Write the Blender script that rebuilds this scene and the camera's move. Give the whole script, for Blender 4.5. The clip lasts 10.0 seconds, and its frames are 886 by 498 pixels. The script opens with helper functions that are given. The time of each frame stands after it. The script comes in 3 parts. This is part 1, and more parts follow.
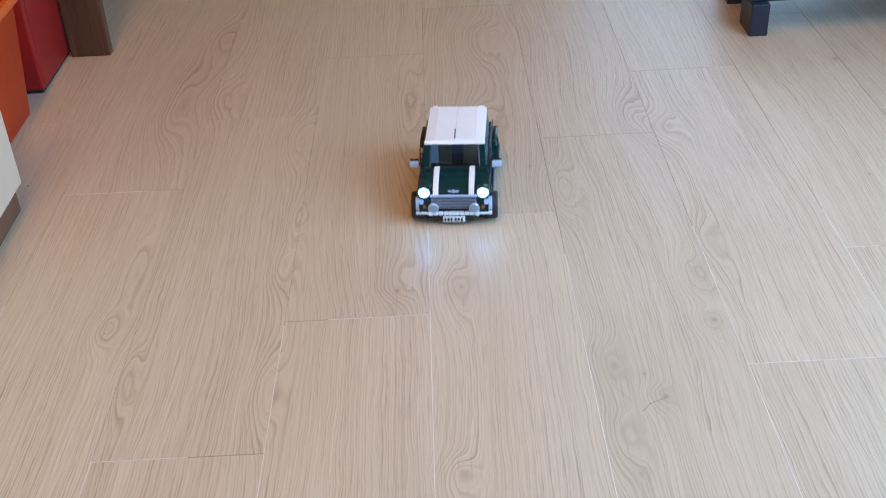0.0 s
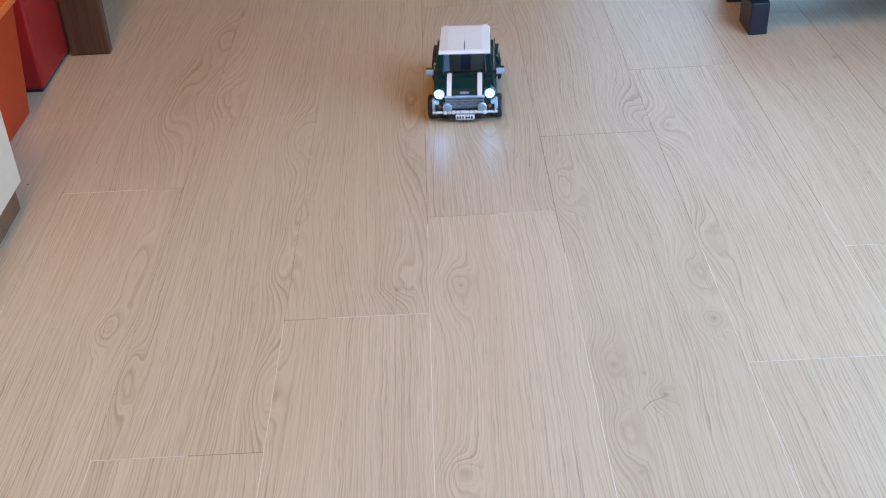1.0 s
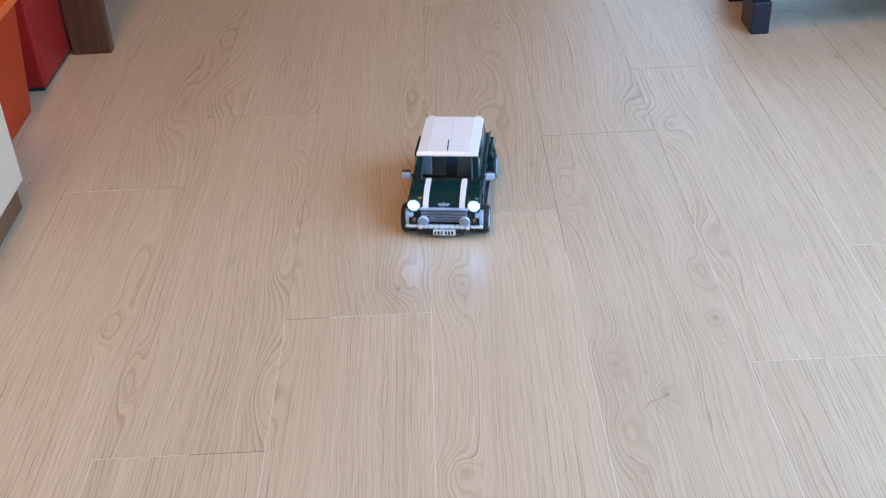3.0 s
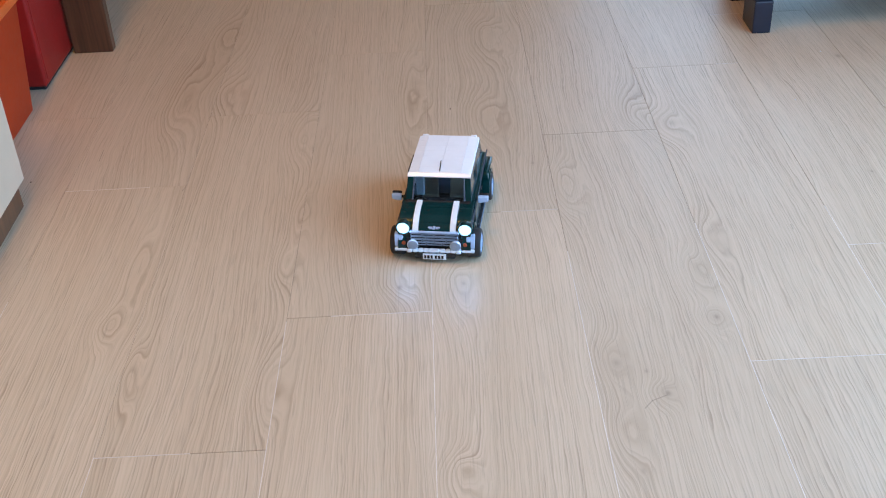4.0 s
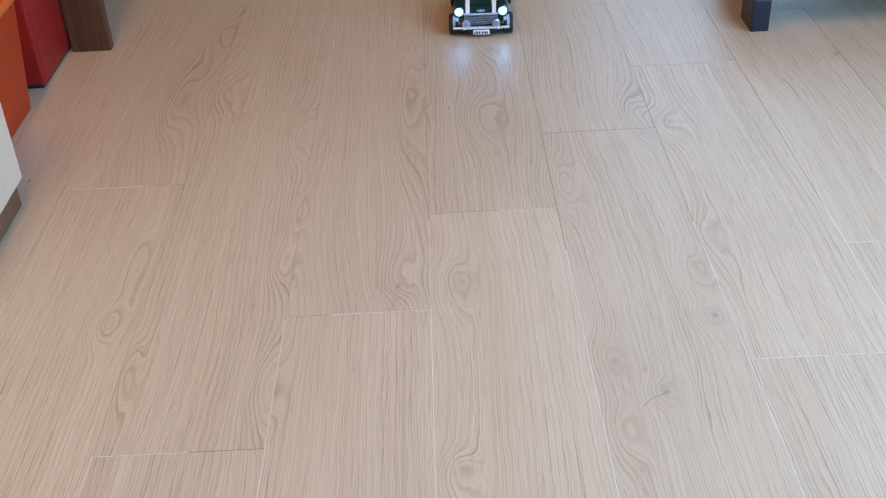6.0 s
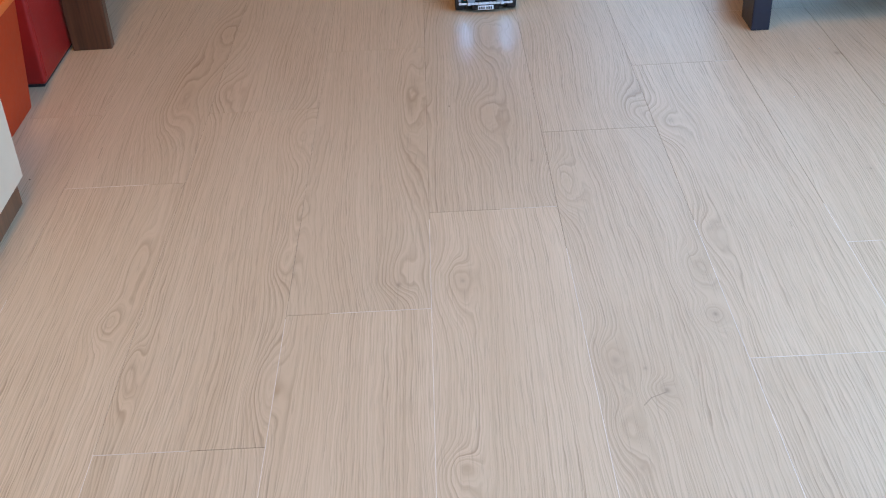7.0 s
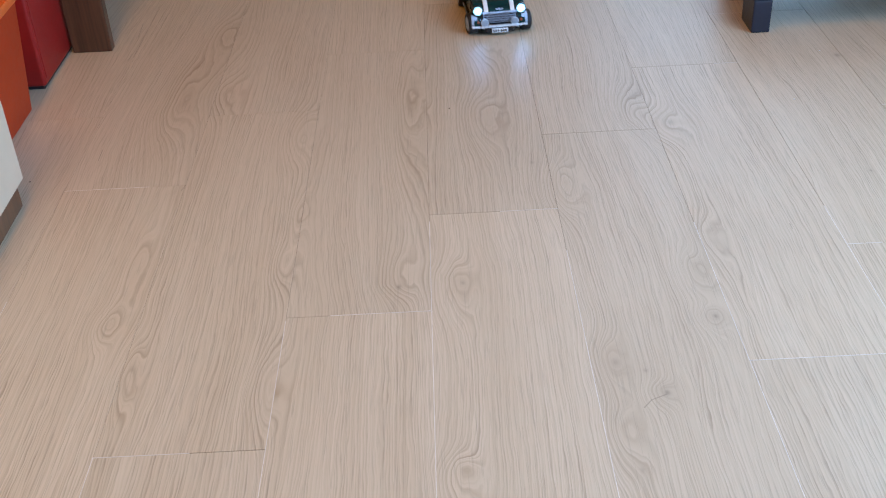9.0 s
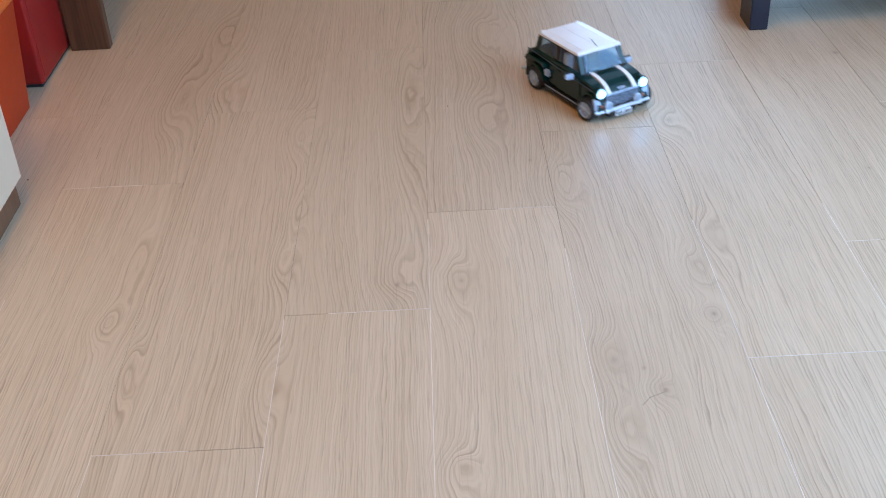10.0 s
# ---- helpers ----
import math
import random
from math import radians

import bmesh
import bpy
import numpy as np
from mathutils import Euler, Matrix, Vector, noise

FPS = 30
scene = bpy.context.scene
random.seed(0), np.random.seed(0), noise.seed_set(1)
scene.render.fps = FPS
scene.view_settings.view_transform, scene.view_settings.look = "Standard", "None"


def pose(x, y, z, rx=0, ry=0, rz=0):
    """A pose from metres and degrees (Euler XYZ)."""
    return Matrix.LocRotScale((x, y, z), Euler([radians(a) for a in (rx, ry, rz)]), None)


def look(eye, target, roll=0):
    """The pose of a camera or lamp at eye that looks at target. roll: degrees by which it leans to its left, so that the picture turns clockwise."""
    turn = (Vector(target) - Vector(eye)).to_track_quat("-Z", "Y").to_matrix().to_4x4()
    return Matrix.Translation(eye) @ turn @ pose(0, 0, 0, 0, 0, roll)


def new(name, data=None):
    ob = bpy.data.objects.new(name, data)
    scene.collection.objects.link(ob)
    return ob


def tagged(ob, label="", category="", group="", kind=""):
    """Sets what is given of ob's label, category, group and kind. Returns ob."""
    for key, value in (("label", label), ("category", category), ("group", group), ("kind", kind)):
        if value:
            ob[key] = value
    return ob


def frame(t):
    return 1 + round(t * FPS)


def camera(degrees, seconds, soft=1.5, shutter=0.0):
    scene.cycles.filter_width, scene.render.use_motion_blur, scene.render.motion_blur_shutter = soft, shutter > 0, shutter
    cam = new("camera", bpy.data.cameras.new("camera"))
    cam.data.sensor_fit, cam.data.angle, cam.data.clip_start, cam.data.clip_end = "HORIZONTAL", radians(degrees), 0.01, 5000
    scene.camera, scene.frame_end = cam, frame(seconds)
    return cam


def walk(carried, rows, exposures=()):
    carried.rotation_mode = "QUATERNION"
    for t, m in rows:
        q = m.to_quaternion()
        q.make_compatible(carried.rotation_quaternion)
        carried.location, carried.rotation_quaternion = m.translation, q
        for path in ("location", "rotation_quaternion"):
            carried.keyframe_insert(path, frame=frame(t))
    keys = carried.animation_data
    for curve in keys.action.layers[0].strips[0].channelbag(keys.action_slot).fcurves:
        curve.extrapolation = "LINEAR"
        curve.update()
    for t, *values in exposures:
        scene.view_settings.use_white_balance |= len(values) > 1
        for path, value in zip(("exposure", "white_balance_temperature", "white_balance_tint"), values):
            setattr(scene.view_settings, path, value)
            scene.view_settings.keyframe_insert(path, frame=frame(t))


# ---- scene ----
# ---- camera: hand-held, one place, small drifts of aim ----
EYE = Vector((0.0, 0.0, 0.909))
TILT, YAW, ROLL = 33.374, 0.242, -3.043
cam = camera(43.70, 10.0, soft=1.1, shutter=0.5)


def aim(pan, lift):
    """Camera pose turned by pan degrees to its left and lift degrees up from the mean aim."""
    a, b = radians(YAW + pan), radians(TILT - lift)
    way = Vector((-math.sin(a) * math.cos(b), math.cos(a) * math.cos(b), -math.sin(b)))
    return look(EYE, EYE + way, ROLL)


walk(cam, [(t, aim(p, l)) for t, p, l in (
    (0.0, -0.053, 0.211), (0.5, -0.049, 0.196), (1.0, -0.068, 0.135), (1.5, -0.063, 0.023),
    (2.0, 0.053, 0.094), (2.5, 0.0, 0.103), (4.0, 0.102, 0.050), (4.5, 0.053, -0.044),
    (5.0, 0.010, -0.032), (5.5, 0.0, -0.012), (7.0, 0.053, -0.094), (7.5, 0.039, -0.029),
    (8.0, 0.0, 0.0), (8.5, 0.058, 0.032), (9.0, 0.053, 0.020), (9.5, 0.0, -0.056), (10.0, -0.038, -0.103))])

# ---- light: bluish daylight from two windows, an added warm lamp and an added cool panel ----
world = bpy.data.worlds.new("sky")
scene.world = world
world.use_nodes = True
sky = world.node_tree.nodes.new("ShaderNodeTexSky")
sky.sky_type, sky.sun_disc, sky.sun_elevation, sky.sun_rotation = "NISHITA", False, radians(48), radians(150)
world.node_tree.links.new(sky.outputs[0], world.node_tree.nodes["Background"].inputs[0])
world.node_tree.nodes["Background"].inputs[1].default_value = 0.12
scene.view_settings.exposure = 0.33


def area(name, m, w, h, watts, colour):
    data = bpy.data.lights.new(name, "AREA")
    data.shape, data.size, data.size_y, data.energy, data.color = "RECTANGLE", w, h, watts, colour
    ob = new(name, data)
    ob.matrix_world = m
    return ob


area("balcony_sky_light", look((0.86, 3.36, 1.90), (0.85, 2.0, 1.4)), 0.80, 1.45, 2.5, (0.50, 0.72, 1.0))
area("balcony_floor_light", look((0.86, 3.36, 0.58), (0.88, 2.0, 0.45)), 0.80, 1.05, 5.5, (0.40, 0.67, 1.0))
area("side_sky_light", look((1.32, 0.40, 1.00), (0.0, 0.40, 0.80)), 2.50, 1.60, 62, (0.30, 0.575, 1.0))
# added overhead fill that softens the car's shadow
area("panel_fill_light", look((0.88, 0.15, 2.93), (0.88, 0.16, 0.0)), 0.9, 0.9, 12, (0.40, 0.64, 1.0))
# warm fill, added to tint the left side of the floor
area("warm_fill_light", look((-0.60, 0.95, 2.93), (-0.60, 0.95, 0.0)), 0.36, 0.36, 21.5, (1.0, 0.46, 0.02))


# ---- materials ----
def nodes_of(name):
    m = bpy.data.materials.new(name)
    m.use_nodes = True
    return m, m.node_tree.nodes, m.node_tree.links, m.node_tree.nodes["Principled BSDF"]


def math_node(n, l, op, a, b=None, c=None):
    k = n.new("ShaderNodeMath")
    k.operation = op
    for i, v in enumerate((a, b, c)):
        if v is None:
            continue
        if isinstance(v, (int, float)):
            k.inputs[i].default_value = v
        else:
            l.new(v, k.inputs[i])
    return k.outputs[0]


def noise_node(n, l, vec, scale, detail=3.0, rough=0.55):
    k = n.new("ShaderNodeTexNoise")
    k.inputs["Scale"].default_value, k.inputs["Detail"].default_value, k.inputs["Roughness"].default_value = scale, detail, rough
    l.new(vec, k.inputs["Vector"])
    return k.outputs["Fac"]


def mix_node(n, l, fac, a, b):
    k = n.new("ShaderNodeMix")
    k.data_type = "RGBA"
    l.new(fac, k.inputs["Factor"])
    for i, v in (("A", a), ("B", b)):
        sock = [s for s in k.inputs if s.name == i and s.type == "RGBA"][0]
        if isinstance(v, tuple):
            sock.default_value = (*v, 1)
        else:
            l.new(v, sock)
    return [s for s in k.outputs if s.type == "RGBA"][0]


def ramp_node(n, l, fac, lo, hi):
    k = n.new("ShaderNodeMapRange")
    k.inputs["From Min"].default_value, k.inputs["From Max"].default_value = lo, hi
    l.new(fac, k.inputs["Value"])
    return k.outputs["Result"]


def surface(name, colour, rough=0.4, metal=0.0, vary=0.12, scale=30.0, bump=0.0, bump_scale=200.0, spec=0.5, coat=0.0):
    """A plain material with mottling at two scales, uneven gloss and fine relief."""
    m, n, l, b = nodes_of(name)
    co = n.new("ShaderNodeTexCoord").outputs["Object"]
    big, fine = noise_node(n, l, co, scale), noise_node(n, l, co, scale * 9, 5)
    both = math_node(n, l, "ADD", math_node(n, l, "MULTIPLY", big, 0.65), math_node(n, l, "MULTIPLY", fine, 0.35))
    dark = tuple(c * (1 - vary) for c in colour)
    light = tuple(min(1, c * (1 + vary)) for c in colour)
    l.new(mix_node(n, l, ramp_node(n, l, both, 0.3, 0.7), dark, light), b.inputs["Base Color"])
    l.new(math_node(n, l, "MULTIPLY_ADD", fine, 0.16, rough - 0.08), b.inputs["Roughness"])
    b.inputs["Metallic"].default_value, b.inputs["Specular IOR Level"].default_value = metal, spec
    b.inputs["Coat Weight"].default_value = coat
    if bump:
        k = n.new("ShaderNodeBump")
        k.inputs["Strength"].default_value, k.inputs["Distance"].default_value = bump, 0.001
        l.new(noise_node(n, l, co, bump_scale, 4), k.inputs["Height"])
        l.new(k.outputs[0], b.inputs["Normal"])
    return m


# grain swirls of the boards: x, y, half width, reach away from and towards the eye's side of the room, rings
KNOTS = ((-0.053, 1.865, 0.023, 0.220, 0.217, 5), (-0.407, 1.968, 0.025, 0.085, 0.087, 3.5), (-0.488, 1.928, 0.033, 0.232, 0.108, 4.5), (-0.246, 1.773, 0.023, 0.092, 0.075, 3.5),
         (0.115, 2.196, 0.041, 0.095, 0.117, 3.5), (0.092, 1.813, 0.029, 0.083, 0.088, 3), (0.200, 1.555, 0.020, 0.056, 0.070, 4), (0.406, 1.748, 0.027, 0.048, 0.047, 3),
         (0.258, 1.031, 0.012, 0.015, 0.018, 2.2), (0.205, 1.098, 0.017, 0.040, 0.049, 2.4), (0.356, 1.184, 0.016, 0.020, 0.027, 2.5), (0.206, 0.962, 0.020, 0.049, 0.055, 2.4),
         (-0.469, 1.238, 0.018, 0.030, 0.033, 2.6), (-0.233, 1.076, 0.016, 0.069, 0.058, 3.5), (-0.231, 1.500, 0.011, 0.062, 0.075, 3), (-0.242, 1.358, 0.012, 0.046, 0.051, 3),
         (-0.064, 1.298, 0.020, 0.081, 0.028, 3.2), (0.020, 1.295, 0.023, 0.036, 0.068, 3), (0.011, 0.915, 0.018, 0.023, 0.052, 3.5), (0.357, 1.296, 0.017, 0.036, 0.055, 3),
         (0.353, 1.795, 0.022, 0.093, 0.040, 3), (0.397, 1.387, 0.013, 0.039, 0.067, 2.5), (-0.443, 2.270, 0.028, 0.100, 0.109, 2.5), (-0.419, 1.125, 0.011, 0.048, 0.067, 2.5),
         (-0.466, 1.378, 0.012, 0.096, 0.115, 2.5))
# small dark hearts: x, y, radius, strength
HEARTS = ((0.261, 1.033, 0.0048, 0.3), (0.356, 1.184, 0.0045, 0.3), (0.207, 1.096, 0.0086, 0.2), (0.243, 1.078, 0.0035, 0.22), (-0.072, 1.289, 0.0048, 0.28),
          (0.019, 1.291, 0.0048, 0.2), (0.783, 2.001, 0.0075, 0.3), (0.406, 1.753, 0.0079, 0.14), (0.209, 0.904, 0.0051, 0.15), (0.692, 1.551, 0.0027, 0.3),
          (0.149, 1.631, 0.0038, 0.2), (0.654, 2.080, 0.0044, 0.1))
# short dark splits: from x, y to x, y
CRACKS = ((0.229, 1.009, 0.240, 1.022), (0.240, 1.022, 0.260, 1.031), (-0.646, 2.152, -0.644, 2.189), (-0.650, 2.279, -0.655, 2.357),
          (-0.437, 1.597, -0.433, 1.616), (0.518, 1.403, 0.518, 1.389), (-0.606, 1.758, -0.604, 1.716))


def board_material():
    """Pale oak-look boards: long thin grain lines that bend round swirls, fine pores, soft satin gloss."""
    m, n, l, b = nodes_of("pale_oak_board")
    geo = n.new("ShaderNodeNewGeometry").outputs["Position"]
    sep = n.new("ShaderNodeSeparateXYZ")
    l.new(geo, sep.inputs[0])
    x, y = sep.outputs[0], sep.outputs[1]
    rnd = n.new("ShaderNodeObjectInfo").outputs["Random"]

    def op(kind, *v):
        return math_node(n, l, kind, *v)

    def vector(u, v, w):
        k = n.new("ShaderNodeCombineXYZ")
        for i, q in enumerate((u, v, w)):
            l.new(q, k.inputs[i])
        return k.outputs[0]

    def stretched(sx, sy, shift):
        return vector(op("MULTIPLY_ADD", x, sx, op("MULTIPLY", rnd, shift)), op("MULTIPLY_ADD", y, sy, op("MULTIPLY", rnd, shift * 1.7)), op("MULTIPLY", rnd, 41.0))

    def gauss(r2, k):
        return op("EXPONENT", op("MULTIPLY", r2, -k))
    PER = 112.0
    slow = noise_node(n, l, stretched(2.0, 0.8, 53.0), 1.0, 1.0, 0.4)
    field = op("MULTIPLY_ADD", x, PER, op("MULTIPLY", slow, 17.0))
    field = op("MULTIPLY_ADD", noise_node(n, l, stretched(17.0, 4.0, 29.0), 1.0, 2.0, 0.5), 1.5, field)
    field = op("MULTIPLY_ADD", noise_node(n, l, stretched(60.0, 17.0, 47.0), 1.0, 2.0), 0.55, field)
    xw = op("MULTIPLY_ADD", op("SUBTRACT", noise_node(n, l, stretched(19.0, 9.0, 31.0), 1.0, 2.0), 0.5), 0.018, x)
    yw = op("MULTIPLY_ADD", op("SUBTRACT", noise_node(n, l, stretched(23.0, 9.0, 67.0), 1.0, 2.0), 0.5), 0.045, y)
    near = 0.0
    for kx, ky, sx, up, down, a in KNOTS:
        sx, up, down = sx * 1.45, up * 1.2, down * 1.2
        dx = op("DIVIDE", op("SUBTRACT", xw, kx), sx)
        dy = op("SUBTRACT", yw, ky)
        dy = op("MAXIMUM", op("DIVIDE", dy, up), op("DIVIDE", dy, -down))
        r2 = op("MULTIPLY_ADD", dx, dx, op("MULTIPLY", dy, dy))
        calm = gauss(r2, 0.7)
        field = op("MULTIPLY_ADD", gauss(r2, 0.9), a * 0.95, field)
        field = op("MULTIPLY_ADD", op("MULTIPLY", dx, calm), -PER * sx, field)
        near = op("MAXIMUM", gauss(r2, 0.5), near)

    def lines(f, key, power, low):
        """Thin lines with one soft and one sharp side, each of its own weight."""
        part_of, index = op("FRACT", f), op("FLOOR", f)
        wn = n.new("ShaderNodeTexWhiteNoise")
        wn.noise_dimensions = "2D"
        l.new(vector(index, op("MULTIPLY", rnd, key), rnd), wn.inputs["Vector"])
        line = op("MULTIPLY", op("POWER", part_of, power), op("SUBTRACT", 1.0, ramp_node(n, l, part_of, 0.84, 1.0)))
        return op("MULTIPLY", line, op("MULTIPLY_ADD", op("POWER", wn.outputs["Value"], 1.6), 1.0 - low, low))

    def along(fx, sy, shift):
        return vector(op("MULTIPLY_ADD", field, fx, op("MULTIPLY", rnd, shift)), op("MULTIPLY", y, sy), op("MULTIPLY", rnd, 23.0))
    dash = ramp_node(n, l, noise_node(n, l, along(0.35, 5.0, 19.0), 1.0, 3.0), 0.30, 0.68)
    ring = op("MULTIPLY", lines(field, 97.0, 2.8, 0.45), op("MULTIPLY_ADD", dash, 0.75, 0.25))
    fine_field = op("MULTIPLY_ADD", field, 2.3, op("MULTIPLY", noise_node(n, l, along(0.8, 9.0, 43.0), 1.0, 2.0), 2.2))
    broken = ramp_node(n, l, noise_node(n, l, along(2.2, 16.0, 71.0), 1.0, 3.0, 0.6), 0.22, 0.74)
    thin = op("MULTIPLY", lines(fine_field, 211.0, 1.8, 0.30), op("MULTIPLY", broken, op("MULTIPLY_ADD", near, -0.6, 1.0)))
    patch = ramp_node(n, l, noise_node(n, l, stretched(9.0, 2.0, 17.0), 1.0, 2.5), 0.36, 0.64)
    streak = noise_node(n, l, along(0.30, 1.3, 37.0), 1.0, 3.0, 0.55)
    stain = noise_node(n, l, stretched(3.0, 1.6, 13.0), 1.0, 3.0)
    tone = mix_node(n, l, ramp_node(n, l, streak, 0.3, 0.72), (0.672, 0.522, 0.362), (0.590, 0.445, 0.296))
    tone = mix_node(n, l, op("MULTIPLY", ramp_node(n, l, stain, 0.35, 0.75), 0.4), tone, (0.542, 0.402, 0.264))
    tone = mix_node(n, l, op("MULTIPLY", near, 0.14), tone, (0.470, 0.345, 0.225))
    amount = op("MULTIPLY_ADD", near, 0.90, op("MULTIPLY_ADD", patch, 0.36, 0.36))
    tone = mix_node(n, l, op("MULTIPLY", ring, amount), tone, (0.275, 0.160, 0.072))
    tone = mix_node(n, l, op("MULTIPLY", thin, op("MULTIPLY_ADD", patch, 0.50, 0.85)), tone, (0.245, 0.152, 0.085))
    flecks = ramp_node(n, l, noise_node(n, l, stretched(640.0, 15.0, 91.0), 1.0, 2.0, 0.5), 0.56, 0.68)
    tone = mix_node(n, l, op("MULTIPLY", flecks, 0.26), tone, (0.270, 0.190, 0.125))
    for kx, ky, r, s in HEARTS:
        dx = op("DIVIDE", op("SUBTRACT", op("MULTIPLY_ADD", op("SUBTRACT", xw, x), 0.25, x), kx), r)
        dy = op("DIVIDE", op("SUBTRACT", op("MULTIPLY_ADD", op("SUBTRACT", yw, y), 0.25, y), ky), r * 1.5)
        r2 = op("MULTIPLY_ADD", dx, dx, op("MULTIPLY", dy, dy))
        tone = mix_node(n, l, op("MULTIPLY", gauss(r2, 0.16), s * 0.9), tone, (0.40, 0.285, 0.185))
        tone = mix_node(n, l, op("MULTIPLY", gauss(r2, 2.2), s * 1.5), tone, (0.17, 0.105, 0.06))
    for ax, ay, bx, by in CRACKS:
        ux, uy = bx - ax, by - ay
        length = math.hypot(ux, uy)
        qx, qy = op("SUBTRACT", x, ax), op("SUBTRACT", y, ay)
        s = op("DIVIDE", op("ADD", op("MULTIPLY", qx, ux), op("MULTIPLY", qy, uy)), length * length)
        s = op("MINIMUM", op("MAXIMUM", s, 0.0), 1.0)
        ex, ey = op("MULTIPLY_ADD", s, -ux, qx), op("MULTIPLY_ADD", s, -uy, qy)
        r2 = op("MULTIPLY_ADD", ex, ex, op("MULTIPLY", ey, ey))
        tone = mix_node(n, l, op("MULTIPLY", gauss(r2, 1.0 / 0.0008 ** 2), 0.45), tone, (0.12, 0.075, 0.045))
    shade = n.new("ShaderNodeHueSaturation")
    l.new(tone, shade.inputs["Color"])
    l.new(op("MULTIPLY_ADD", rnd, 0.07, 0.965), shade.inputs["Value"])
    l.new(shade.outputs[0], b.inputs["Base Color"])
    smear = noise_node(n, l, stretched(6.0, 4.0, 3.0), 1.0, 4.0)
    l.new(op("MULTIPLY_ADD", smear, 0.14, op("MULTIPLY_ADD", thin, 0.10, 0.38)), b.inputs["Roughness"])
    b.inputs["Specular IOR Level"].default_value = 0.7
    k = n.new("ShaderNodeBump")
    k.inputs["Strength"].default_value, k.inputs["Distance"].default_value = 0.22, 0.0005
    l.new(op("MULTIPLY_ADD", ring, -0.6, op("MULTIPLY_ADD", flecks, -0.3, op("MULTIPLY", thin, -1.0))), k.inputs["Height"])
    l.new(k.outputs[0], b.inputs["Normal"])
    return m


def wood_material(name, light, dark, rough=0.4):
    m, n, l, b = nodes_of(name)
    co = n.new("ShaderNodeTexCoord").outputs["Object"]
    mp = n.new("ShaderNodeMapping")
    mp.inputs["Scale"].default_value = (60, 60, 2.5)
    l.new(co, mp.inputs["Vector"])
    g = noise_node(n, l, mp.outputs[0], 1.5, 6, 0.6)
    l.new(mix_node(n, l, ramp_node(n, l, g, 0.35, 0.68), dark, light), b.inputs["Base Color"])
    l.new(math_node(n, l, "MULTIPLY_ADD", g, 0.2, rough - 0.1), b.inputs["Roughness"])
    return m


def glass_material(name, tint, rough=0.02):
    m, n, l, b = nodes_of(name)
    b.inputs["Base Color"].default_value = (*tint, 1)
    b.inputs["Transmission Weight"].default_value, b.inputs["IOR"].default_value = 1.0, 1.45
    co = n.new("ShaderNodeTexCoord").outputs["Object"]
    l.new(math_node(n, l, "MULTIPLY_ADD", noise_node(n, l, co, 60, 4), 0.04, rough), b.inputs["Roughness"])
    return m


def glow_material(name, colour, strength):
    m, n, l, b = nodes_of(name)
    b.inputs["Base Color"].default_value = (*colour, 1)
    b.inputs["Emission Color"].default_value, b.inputs["Emission Strength"].default_value = (*colour, 1), strength
    b.inputs["Roughness"].default_value = 0.2
    return m


M_BOARD = board_material()
M_GAP = surface("dark_board_gap", (0.30, 0.20, 0.125), 0.6, vary=0.5, scale=2.5)
# pale colour standing in for daylight caught on the board edges
M_GLINT = surface("pale_edge_glint", (0.74, 0.66, 0.58), 0.35, vary=0.3, scale=1.6)
M_WALL = surface("pale_wall_paint", (0.46, 0.44, 0.40), 0.75, scale=3, bump=0.2, vary=0.05)
# terracotta chosen so unseen walls bounce warm light onto the left floor
M_WARM_BOUNCE = surface("warm_bounce_paint", (0.36, 0.20, 0.10), 0.7, scale=3, bump=0.2, vary=0.08)
M_CEIL = surface("ceiling_paint", (0.56, 0.50, 0.43), 0.8, scale=3, bump=0.2, vary=0.04)
M_WHITE = surface("white_cabinet_lacquer", (0.66, 0.50, 0.345), 0.35, vary=0.04, scale=8)
M_PLINTH = wood_material("brown_plinth_wood", (0.20, 0.088, 0.040), (0.11, 0.046, 0.020))
M_BROWN = wood_material("dark_brown_wood", (0.130, 0.055, 0.025), (0.055, 0.023, 0.011))
M_ORANGE = surface("orange_plastic", (0.44, 0.036, 0.005), 0.5, vary=0.10, scale=12, bump=0.06, bump_scale=300, spec=0.25)
M_RIM_OR = surface("bright_orange_plastic", (0.80, 0.135, 0.022), 0.3, vary=0.08, scale=12)
M_RED = surface("red_leatherette", (0.30, 0.012, 0.009), 0.46, vary=0.16, scale=18, bump=0.18, bump_scale=420, spec=0.3)
M_BLACKBASE = surface("black_base_plastic", (0.012, 0.012, 0.014), 0.5, vary=0.2)
M_BENCH = surface("black_lacquered_wood", (0.010, 0.012, 0.026), 0.36, vary=0.25, scale=14)
M_FRAME = surface("white_window_frame", (0.78, 0.78, 0.78), 0.4, vary=0.04)
M_PANE = glass_material("window_pane", (1, 1, 1), 0.0)
M_GREEN = surface("dark_green_toy_plastic", (0.0018, 0.026, 0.025), 0.15, vary=0.18, scale=40, spec=0.42)
M_ROOF = surface("white_toy_plastic", (0.86, 0.85, 0.85), 0.22, vary=0.03, scale=40)
M_BLACK = surface("black_toy_plastic", (0.012, 0.013, 0.016), 0.25, vary=0.2, scale=40)
M_DKGREY = surface("dark_grey_toy_plastic", (0.070, 0.080, 0.105), 0.25, vary=0.15, scale=40)
M_GREY = surface("light_grey_toy_plastic", (0.43, 0.53, 0.69), 0.22, vary=0.08, scale=40)
M_SPOT = surface("pale_translucent_toy_plastic", (0.27, 0.33, 0.40), 0.12, vary=0.1, scale=40)
